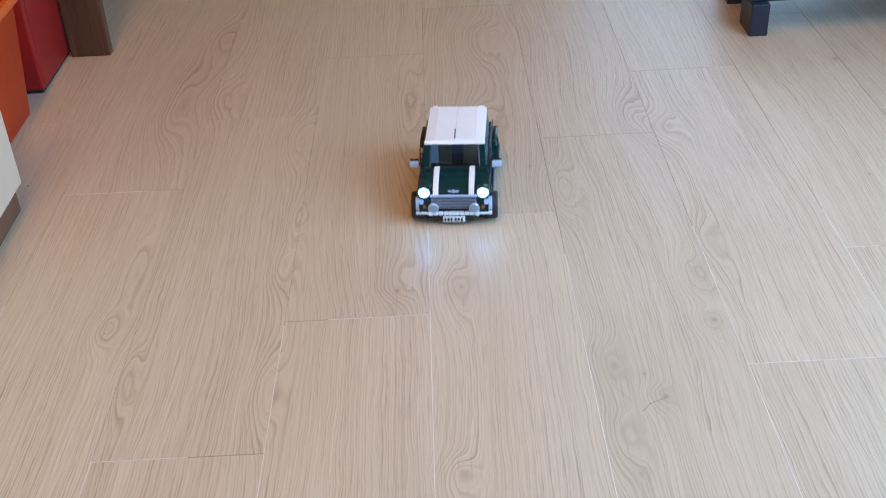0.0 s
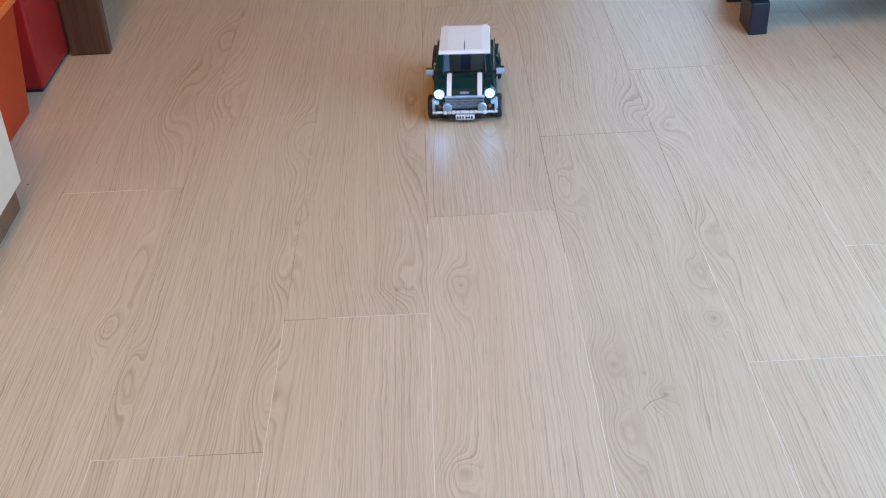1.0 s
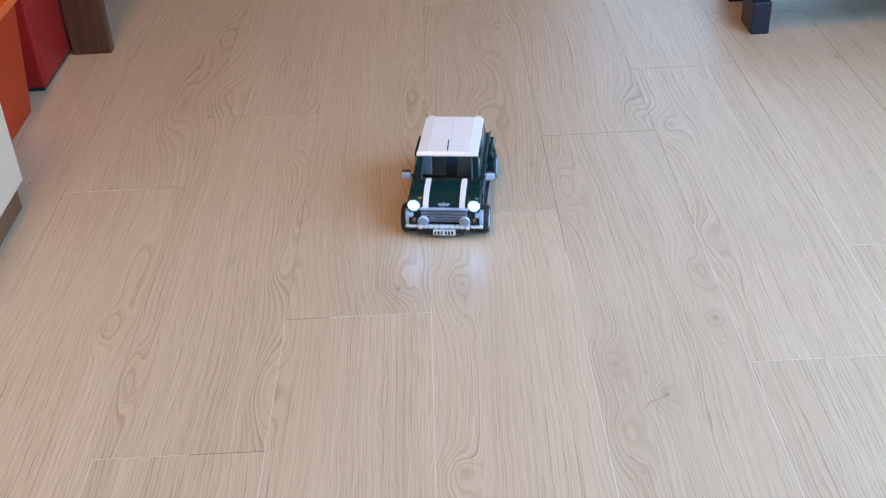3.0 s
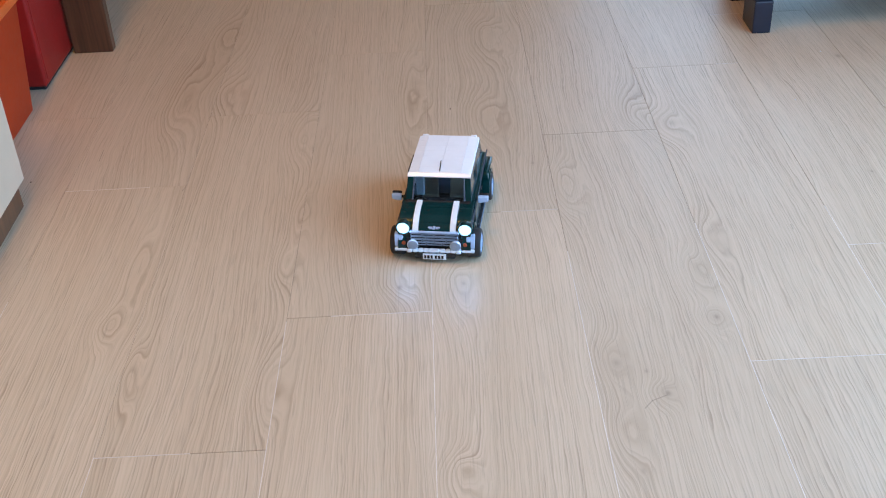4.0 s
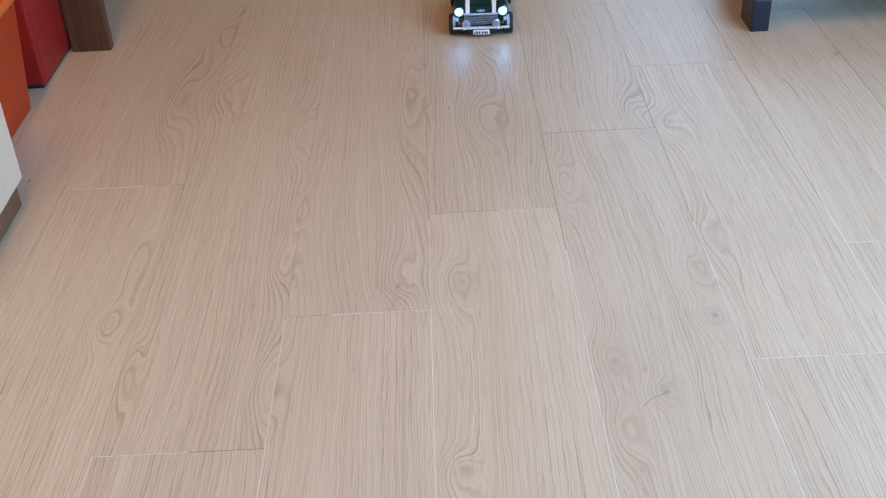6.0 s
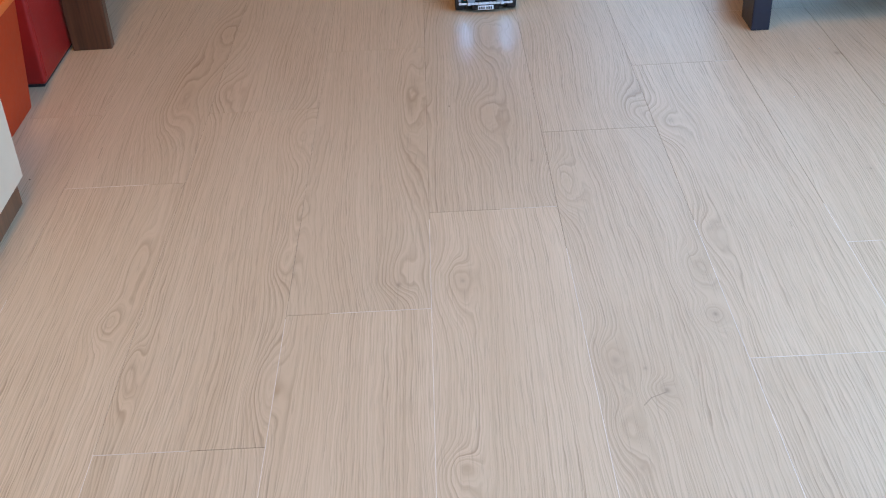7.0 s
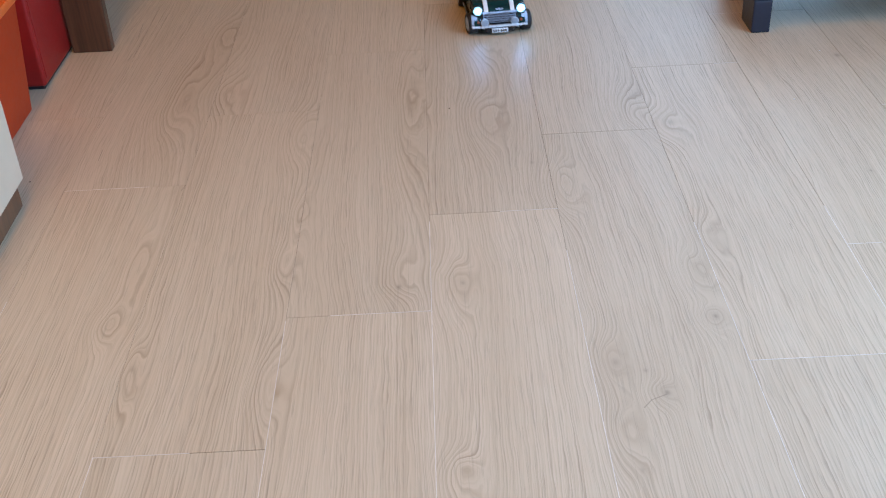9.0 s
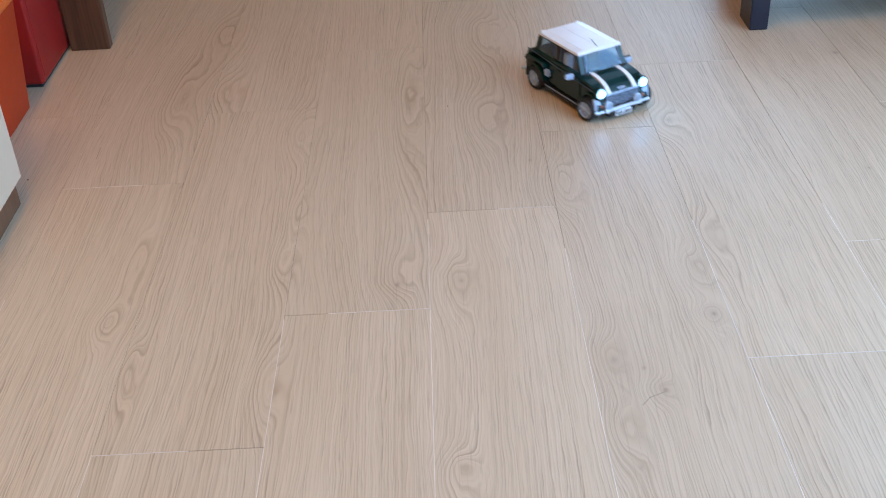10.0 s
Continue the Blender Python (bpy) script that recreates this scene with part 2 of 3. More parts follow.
M_MIDGREY = surface("mid_grey_toy_plastic", (0.24, 0.29, 0.37), 0.25, vary=0.1, scale=40)
M_SILVER = surface("metallic_silver_toy_plastic", (0.78, 0.87, 0.97), 0.22, metal=0.3, vary=0.06, scale=40)
M_TAN = surface("tan_toy_plastic", (0.17, 0.115, 0.065), 0.3, vary=0.08, scale=40)
M_TYRE = surface("black_rubber", (0.014, 0.014, 0.016), 0.62, vary=0.2, scale=60, bump=0.3, bump_scale=700)
M_AMBER = surface("amber_lens", (0.30, 0.06, 0.02), 0.15, vary=0.1)
M_REDLENS = surface("red_lens", (0.45, 0.015, 0.015), 0.15, vary=0.1)
M_CLEAR = glass_material("clear_toy_screen", (0.62, 0.78, 0.90), 0.03)
M_LED = glow_material("lit_white_led", (0.20, 0.50, 1.0), 105.0)
# emission on the lens ring stands in for the bulb's blue bloom
M_HALO = glow_material("lens_edge_bloom", (0.34, 0.70, 1.0), 1.7)
M_PLATE = surface("white_plate", (0.85, 0.87, 0.90), 0.3, vary=0.04)
M_FILL_COOL = glow_material("cool_fill_diffuser", (0.60, 0.82, 1.0), 1.2)
M_FILL_WARM = glow_material("warm_fill_diffuser", (1.0, 0.38, 0.07), 3.0)


# ---- mesh helpers ----
def link_mesh(name, bm, material, smooth=False):
    me = bpy.data.meshes.new(name)
    bm.to_mesh(me)
    bm.free()
    me.materials.append(material)
    if smooth:
        for p in me.polygons:
            p.use_smooth = True
        me.set_sharp_from_angle(angle=radians(38))
    return new(name, me)


def part(name, bm, material, parent, label="", smooth=False):
    ob = link_mesh(name, bm, material, smooth)
    ob.parent = parent
    return tagged(ob, label)


def bevel(bm, width, segments=1):
    if width > 0:
        bmesh.ops.bevel(bm, geom=bm.edges[:], offset=width, segments=segments, affect="EDGES", profile=0.6, clamp_overlap=True)
    return bm


def block(x0, x1, y0, y1, z0, z1, edge=0.0, segments=1):
    bm = bmesh.new()
    m = Matrix.LocRotScale(((x0 + x1) / 2, (y0 + y1) / 2, (z0 + z1) / 2), None, (abs(x1 - x0), abs(y1 - y0), abs(z1 - z0)))
    bmesh.ops.create_cube(bm, size=1, matrix=m)
    return bevel(bm, edge, segments)


def joined(*parts):
    out = bmesh.new()
    for bm in parts:
        me = bpy.data.meshes.new("tmp")
        bm.to_mesh(me)
        bm.free()
        out.from_mesh(me)
        bpy.data.meshes.remove(me)
    return out


def prism(profile, x0, x1, edge=0.0, inset=0.0, segments=1):
    """A (y, z) outline drawn out along x; inset moves the end at x1 and x0 towards the outline's middle."""
    bm = bmesh.new()
    cy = sum(p[0] for p in profile) / len(profile)
    cz = sum(p[1] for p in profile) / len(profile)
    rows = []
    for xx in (x0, x1):
        rows.append([bm.verts.new((xx, cy + (y - cy) * (1 - inset), cz + (z - cz) * (1 - inset))) for y, z in profile])
    k = len(profile)
    bm.faces.new(rows[0])
    bm.faces.new(rows[1][::-1])
    for i in range(k):
        bm.faces.new((rows[0][i], rows[1][i], rows[1][(i + 1) % k], rows[0][(i + 1) % k])[::-1])
    bmesh.ops.recalc_face_normals(bm, faces=bm.faces[:])
    return bevel(bm, edge, segments)


def hexa(bottom, top, edge=0.0):
    """A solid between two quads of points in the same order."""
    bm = bmesh.new()
    a = [bm.verts.new(p) for p in bottom]
    b = [bm.verts.new(p) for p in top]
    bm.faces.new(a[::-1])
    bm.faces.new(b)
    for i in range(4):
        bm.faces.new((a[i], a[(i + 1) % 4], b[(i + 1) % 4], b[i]))
    bmesh.ops.recalc_face_normals(bm, faces=bm.faces[:])
    return bevel(bm, edge)


def lathe(profile, m, steps=28, closed=False):
    """(radius, height) rows turned about the local z axis, then set by the matrix m."""
    bm = bmesh.new()
    rings = []
    for r, h in profile:
        if r <= 1e-7:
            rings.append([bm.verts.new((0, 0, h))])
        else:
            rings.append([bm.verts.new((r * math.cos(2 * math.pi * i / steps), r * math.sin(2 * math.pi * i / steps), h)) for i in range(steps)])
    pairs = list(zip(rings, rings[1:]))
    if closed:
        pairs.append((rings[-1], rings[0]))
    for a, b in pairs:
        for i in range(steps):
            j = (i + 1) % steps
            quad = [a[i % len(a)], a[j % len(a)], b[j % len(b)], b[i % len(b)]]
            quad = list(dict.fromkeys(quad))
            if len(quad) > 2:
                bm.faces.new(quad)
    bmesh.ops.recalc_face_normals(bm, faces=bm.faces[:])
    bm.transform(m)
    return bm


FRONT = pose(0, 0, 0, 90, 0, 0)      # turns a lathe's axis to -y


def at(x, y, z, turn=Matrix.Identity(4)):
    return Matrix.Translation((x, y, z)) @ turn


# ---- the room ----
X0, X1, Y0, Y1, HIGH = -1.75, 1.38, -2.40, 3.40, 3.00
EY0, EY1, EZ0, EZ1 = -0.90, 1.70, 0.15, 1.85
# west and north walls are out of view and serve as warm reflectors
tagged(link_mesh("wall_west", block(X0 - 0.12, X0, Y0 - 0.12, Y1 + 0.12, -0.02, HIGH), M_WARM_BOUNCE), "unseen wall, terracotta for warm bounce", "wall", kind="structure")
tagged(link_mesh("wall_east", joined(block(X1, X1 + 0.12, Y0 - 0.12, EY0, -0.02, HIGH), block(X1, X1 + 0.12, EY1, Y1 + 0.12, -0.02, HIGH),
                                     block(X1, X1 + 0.12, EY0, EY1, -0.02, EZ0), block(X1, X1 + 0.12, EY0, EY1, EZ1, HIGH)), M_WALL), "pale painted wall round a wide window", "wall", kind="structure")
WX0, WX1, WZ1 = 0.42, 1.30, 2.65
tagged(link_mesh("wall_north", joined(block(X0, WX0, Y1, Y1 + 0.12, -0.02, HIGH), block(WX0, WX1, Y1, Y1 + 0.12, WZ1, HIGH),
                                      block(WX1, X1, Y1, Y1 + 0.12, -0.02, HIGH)), M_WARM_BOUNCE),
       "unseen wall round a tall balcony window, terracotta for warm bounce", "wall", kind="structure")
tagged(link_mesh("wall_south", block(X0, X1, Y0 - 0.12, Y0, -0.02, HIGH), M_WALL), "plain pale painted wall", "wall", kind="structure")
tagged(link_mesh("ceiling", block(X0 - 0.12, X1 + 0.12, Y0 - 0.12, Y1 + 0.12, HIGH, HIGH + 0.1), M_CEIL), "plain beige ceiling", "ceiling", kind="structure")


def window(name, x0, x1, z0, z1, m, label):
    """A window of two sashes, its width along the local x axis."""
    top = tagged(new(name), label, "window", kind="structure")
    top.matrix_world = m
    w = 0.05
    fr = joined(block(x0, x0 + w, 0.02, 0.08, z0, z1), block(x1 - w, x1, 0.02, 0.08, z0, z1),
                block(x0 + w, x1 - w, 0.02, 0.08, z0, z0 + w), block(x0 + w, x1 - w, 0.02, 0.08, z1 - w, z1),
                block((x0 + x1) / 2 - w / 2, (x0 + x1) / 2 + w / 2, 0.02, 0.08, z0 + w, z1 - w))
    part("window_frame", fr, M_FRAME, top)
    for a, b in ((x0 + w, (x0 + x1) / 2 - w / 2), ((x0 + x1) / 2 + w / 2, x1 - w)):
        p = part("pane", block(a, b, 0.047, 0.053, z0 + w, z1 - w), M_PANE, top)
        p.visible_shadow = False
    return top


window("window_1", WX0, WX1, 0.0, WZ1, pose(0, Y1, 0), "tall white-framed balcony window in daylight")
window("window_2", -EY1, -EY0, EZ0, EZ1, pose(X1, 0, 0, 0, 0, -90), "wide white-framed window in daylight")


def added_ceiling_lamp(x, y, half, glow, label):
    lamp = tagged(new("added_ceiling_lamp"), label, "lamp")
    lamp.location = (x, y, HIGH)
    part("frame", block(-half - 0.02, half + 0.02, -half - 0.02, half + 0.02, -0.03, 0.0, 0.004), M_FRAME, lamp)
    part("diffuser", block(-half, half, -half, half, -0.05, -0.03, 0.006), glow, lamp)


# unseen panel, added to carry the overhead fill
added_ceiling_lamp(0.88, 0.15, 0.45, M_FILL_COOL, "added square cool white fill panel, out of view")
# fixture made up for the warm fill, never in view
added_ceiling_lamp(-0.60, 0.95, 0.18, M_FILL_WARM, "added small square warm fill lamp, out of view")

# ---- things along the left wall ----
cabinet = tagged(new("cabinet"), "cream-white lacquered low cabinet on a recessed brown plinth", "cabinet")
cabinet.location = (-0.98, 1.16, 0)
part("plinth", block(-0.29, 0.287, -0.38, 0.412, 0.0, 0.055, 0.002), M_PLINTH, cabinet, "brown wood-grain plinth")
part("body", block(-0.30, 0.281, -0.40, 0.409, 0.050, 0.80, 0.003), M_WHITE, cabinet)
part("side_panel", block(0.281, 0.299, -0.40, 0.415, 0.050, 0.80, 0.0015), M_WHITE, cabinet)
part("top", block(-0.30, 0.305, -0.405, 0.42, 0.80, 0.825, 0.003), M_WHITE, cabinet)

bin_thing = tagged(new("storage_bin"), "tapered orange plastic storage bin with a rolled rim", "bin")
bin_thing.location = (-0.935, 1.80, 0)


def bin_shell():
    h, lo, hi, t = 0.230, (0.150, 0.150), (0.171, 0.159), 0.004
    bm = bmesh.new()

    def ring(sx, sy, z):
        out = []
        for cx, cy, a0 in ((1, 1, 0), (-1, 1, 90), (-1, -1, 180), (1, -1, 270)):
            for k in range(5):
                a = radians(a0 + k * 22.5)
                out.append(bm.verts.new((cx * (sx - 0.012) + 0.012 * math.cos(a), cy * (sy - 0.012) + 0.012 * math.sin(a), z)))
        return out
    rows = [ring(*lo, 0.0), ring(*hi, h), ring(hi[0] - t, hi[1] - t, h), ring(lo[0] - t, lo[1] - t, t)]
    for a, b in zip(rows, rows[1:]):
        for i in range(20):
            bm.faces.new((a[i], a[(i + 1) % 20], b[(i + 1) % 20], b[i]))
    bm.faces.new(rows[0][::-1])
    bm.faces.new(rows[3])
    bmesh.ops.recalc_face_normals(bm, faces=bm.faces[:])
    return bm


part("shell", bin_shell(), M_ORANGE, bin_thing, smooth=True)
rim = joined(block(-0.166, 0.174, 0.152, 0.166, 0.218, 0.237, 0.005, 2), block(-0.166, 0.174, -0.166, -0.152, 0.218, 0.237, 0.005, 2),
             block(0.164, 0.179, -0.16, 0.16, 0.2185, 0.2375, 0.005, 2), block(-0.166, -0.152, -0.16, 0.16, 0.2185, 0.2375, 0.005, 2))
part("rim", rim, M_RIM_OR, bin_thing, "brighter orange rolled rim", smooth=True)

ottoman = tagged(new("ottoman"), "dark red leatherette box ottoman on a black base", "ottoman")
ottoman.location = (-0.994, 2.116, 0)
part("base", block(-0.205, 0.211, -0.085, 0.180, 0.0, 0.010, 0.002), M_BLACKBASE, ottoman, "black base")
part("body", block(-0.21, 0.215, -0.088, 0.184, 0.006, 0.36, 0.008, 3), M_RED, ottoman, smooth=True)
part("lid", block(-0.212, 0.217, -0.090, 0.186, 0.363, 0.41, 0.010, 3), M_RED, ottoman, smooth=True)
part("seam", block(0.2145, 0.2165, -0.078, -0.075, 0.02, 0.355, 0.0007), M_RED, ottoman, "raised seam")

table = tagged(new("console_table"), "dark brown wood-grain table on flat board legs", "table")
table.location = (-0.9, 2.2, 0)
board_leg = part("leg", block(0.127, 0.210, 0.007, 0.033, 0.0, 0.72, 0.003, 2), M_BROWN, table)
for dx, dy in ((-0.44, 0.0), (0.0, 0.36), (-0.44, 0.36)):
    c = new("leg", board_leg.data)
    c.parent, c.location = table, (dx, dy, 0)
part("top", block(-0.36, 0.225, 0.0, 0.41, 0.72, 0.75, 0.003), M_BROWN, table)

bench = tagged(new("low_bench"), "low black lacquered platform bench on short square legs", "bench")
bench.location = (0.641, 2.126, 0)
leg0 = part("leg", block(0.005, 0.043, 0.004, 0.085, 0.0, 0.069, 0.003, 2), M_BENCH, bench)
for lx, ly in ((0.64, 0.004), (0.005, 0.19), (0.64, 0.19)):
    c = new("leg", leg0.data)
    c.parent, c.location = bench, (lx - 0.005, ly - 0.004, 0)
part("apron", block(0.0, 0.69, 0.022, 0.26, 0.067, 0.104, 0.003), M_BENCH, bench)
part("top", block(-0.008, 0.698, -0.006, 0.278, 0.105, 0.128, 0.003), M_BENCH, bench)

# specks on the boards
for i, (x, y, r, mat, words) in enumerate(((-0.705, 1.652, 0.0018, M_BROWN, "tiny dark crumb on the floorboards"), (0.016, 1.852, 0.0015, M_BROWN, "tiny dark crumb on the floorboards"),
                                           (0.755, 2.025, 0.0018, M_ROOF, "tiny white crumb on the floorboards"), (0.645, 1.818, 0.0016, M_ROOF, "tiny white crumb on the floorboards"))):
    bm = bmesh.new()
    bmesh.ops.create_icosphere(bm, subdivisions=2, radius=r)
    for v in bm.verts:
        v.co *= 0.8 + 0.4 * noise.noise(v.co * 900 + Vector((i, 0, 0)))
        v.co.z *= 0.6
    low = min(v.co.z for v in bm.verts)
    crumb = tagged(link_mesh("crumb", bm, mat), words, "crumb", "crumbs on the floor")
    crumb.location = (x, y, -low)

# ---- the toy car: built of studded bricks, facing -y, its place at the middle of the wheelbase ----
car = tagged(new("toy_car"), "dark green brick-built toy car with white roof and lit headlights", "toy car")
AXLE, TREAD, WR = 0.0816, 0.0562, 0.0215


def arc(cy, cz, r, a0, a1, k=9):
    return [(cy + r * math.cos(radians(a0 + (a1 - a0) * i / k)), cz + r * math.sin(radians(a0 + (a1 - a0) * i / k))) for i in range(k + 1)]


def both(fn):
    for s in (-1, 1):
        fn(s)


# floor pan and inner body
part("chassis", block(-0.040, 0.040, -0.098, 0.122, 0.009, 0.024, 0.002), M_BLACK, car, "black chassis")
part("front_valance", block(-0.030, 0.030, -0.1065, -0.096, 0.006, 0.019, 0.0015), M_BLACK, car, "black lower valance")
part("nose", prism([(-0.0995, 0.022), (-0.0995, 0.050), (-0.0955, 0.0555), (-0.048, 0.064), (-0.048, 0.022)], -0.041, 0.041, 0.001), M_BLACK, car, "black inner nose")
part("tail", prism([(0.085, 0.022), (0.126, 0.022), (0.1285, 0.045), (0.121, 0.064), (0.108, 0.0705), (0.085, 0.0705)], -0.0495, 0.0495, 0.0015), M_GREEN, car, smooth=True)
part("cabin_floor", block(-0.0455, 0.0455, -0.047, 0.084, 0.0245, 0.030), M_BLACK, car)


def flank(s):
    """Side of the body with cut-outs for the wheels; the door stands proud of it."""
    outline = [(-0.1005, 0.026), (-0.1005, 0.0505), (-0.092, 0.0585), (-0.048, 0.0695), (0.108, 0.0695), (0.121, 0.063), (0.1275, 0.045), (0.126, 0.022)]
    outline += [(AXLE + 0.0255, 0.020)] + arc(AXLE, 0.0215, 0.0255, 0, 180) + [(-AXLE + 0.0255, 0.020)] + arc(-AXLE, 0.0215, 0.0255, 0, 180)
    a, b = (0.0415, 0.0535) if s > 0 else (-0.0535, -0.0415)
    part("side_panel", prism(outline, a, b, 0.0008), M_GREEN, car)
    d0, d1 = (0.0537, 0.0552) if s > 0 else (-0.0552, -0.0537)
    door = part("door", prism([(-0.050, 0.0225), (-0.0505, 0.0655), (0.024, 0.0655), (0.024, 0.0225)], d0, d1, 0.0004), M_GREEN, car)
    part("handle", block(s * 0.0553, s * 0.0580, 0.010, 0.019, 0.0575, 0.0600, 0.0006), M_BLACK, door, "small black handle")
    part("belt_trim", hexa([(s * 0.0538, -0.0995, 0.0562), (s * 0.0559, -0.0995, 0.0562), (s * 0.0559, 0.118, 0.0676), (s * 0.0538, 0.118, 0.0676)],
                           [(s * 0.0538, -0.0995, 0.0571), (s * 0.0559, -0.0995, 0.0571), (s * 0.0559, 0.118, 0.0685), (s * 0.0538, 0.118, 0.0685)]), M_DKGREY, car, "thin dark grey belt trim")
    part("sill", block(s * 0.0450, s * 0.0585, -0.0545, 0.0545, 0.0115, 0.0205, 0.0012), M_BLACK, car, "black sill")
    part("sill_trim", block(s * 0.0586, s * 0.0600, -0.0535, 0.0535, 0.0165, 0.0188, 0.0004), M_MIDGREY, car, "thin grey sill trim")
    # stepped flares over the wheels
    for cy, mat in ((-AXLE, M_GREEN), (AXLE, M_GREEN)):
        lo, hi = (-8, 172) if cy > 0 else (8, 122)
        ring = arc(cy, 0.0215, 0.0300, lo, hi, 10) + arc(cy, 0.0215, 0.0252, hi, lo, 10)
        out = 0.0650 if cy > 0 else 0.0572
        x0, x1 = (0.0536, out) if s > 0 else (-out, -0.0536)
        part("wheel_arch", prism(ring, x0, x1, 0.0007), mat, car, smooth=True)
        inner = arc(cy, 0.0215, 0.0250, 0, 180, 10)
        part("arch_liner", prism(inner, s * 0.030, s * 0.042), M_BLACK, car)
    # bulging rear quarter
    part("rear_quarter", prism([(0.052, 0.0515), (0.058, 0.0600), (0.112, 0.0600), (0.118, 0.0500), (0.108, 0.0490), (0.098, 0.0560), (0.066, 0.0560), (0.056, 0.0500)],
                               s * 0.0540, s * 0.0640, 0.0012), M_GREEN, car, smooth=True)


both(flank)
part("fuel_cap", block(-0.0620, -0.0548, 0.0420, 0.0530, 0.0375, 0.0490, 0.0008), M_GREY, car, "small light grey fuel cap tile")

# bonnet in curved pieces with narrow joints, two white stripes
BON = [(-0.0470, 0.0700), (-0.0640, 0.0690), (-0.0800, 0.0655), (-0.0920, 0.0600), (-0.1000, 0.0530), (-0.1015, 0.0505)]


def bonnet_piece(x0, x1, lift=0.0):
    under = [(y + 0.004, z - 0.006) for y, z in BON][::-1]
    return prism([(y - lift * 0.6, z + lift) for y, z in BON] + under, x0, x1, 0.0004)


def bonnet_run(i, j, gap):
    top = BON[i:j + 1]
    top = [(top[0][0] - gap, top[0][1])] + top[1:]
    return prism(top + [(y + 0.003, z - 0.006) for y, z in top][::-1], -0.0230, 0.0230, 0.0004)


for i, j in ((0, 1), (1, 3), (3, 5)):
    part("bonnet", bonnet_run(i, j, 0.0004), M_GREEN, car)
both(lambda s: part("bonnet_stripe", bonnet_piece(s * 0.0233, s * 0.0318, 0.0012), M_ROOF, car, "white bonnet stripe"))
for s in (-1, 1):
    wing = [(-0.0470, 0.0695), (-0.0640, 0.0680), (-0.0800, 0.0650), (-0.0900, 0.0605), (-0.0960, 0.0530), (-0.0960, 0.0480), (-0.0470, 0.0600)]
    part("wing", prism(wing, s * 0.0322, s * 0.0535, 0.0012), M_GREEN, car, smooth=True)
part("bonnet_badge", joined(block(-0.0088, -0.0026, -0.1010, -0.0975, 0.0556, 0.0563, 0.0002), block(0.0026, 0.0088, -0.1010, -0.0975, 0.0556, 0.0563, 0.0002), block(-0.0066, -0.0026, -0.1014, -0.0975, 0.0543, 0.0550, 0.0002), block(0.0026, 0.0066, -0.1014, -0.0975, 0.0543, 0.0550, 0.0002), lathe([(0, 0.0), (0.0022, 0.0), (0.0022, 0.0042), (0, 0.0042)], at(0, -0.0975, 0.0556, FRONT), 12)),
     M_GREY, car, "grey winged badge shape")
part("bonnet_lip", block(-0.0365, 0.0365, -0.1040, -0.0985, 0.0475, 0.0508, 0.0010), M_GREY, car, "grey lip over the grille")

# face: grille, lamps, bumper, plate
grille = part("grille", block(-0.0375, 0.0375, -0.1020, -0.0990, 0.0265, 0.0475, 0.0010), M_BLACK, car, "black grille with pale grey outlined cells")
for i, n in enumerate((3, 4, 3, 4)):
    z, w = 0.0274 + i * 0.0050, 0.070 / n
    for j in range(n):
        x = -0.035 + j * w + 0.0005
        cell = joined(block(x, x + w - 0.0010, -0.1034, -0.1020, z, z + 0.0010, 0.0002), block(x, x + w - 0.0010, -0.1034, -0.1020, z + 0.0034, z + 0.0043, 0.0002),
                      block(x, x + 0.0008, -0.1033, -0.1020, z + 0.0010, z + 0.0034), block(x + w - 0.0018, x + w - 0.0010, -0.1033, -0.1020, z + 0.0010, z + 0.0034))
        part("grille_cell", cell, M_MIDGREY, grille, "pale grey grille cell")


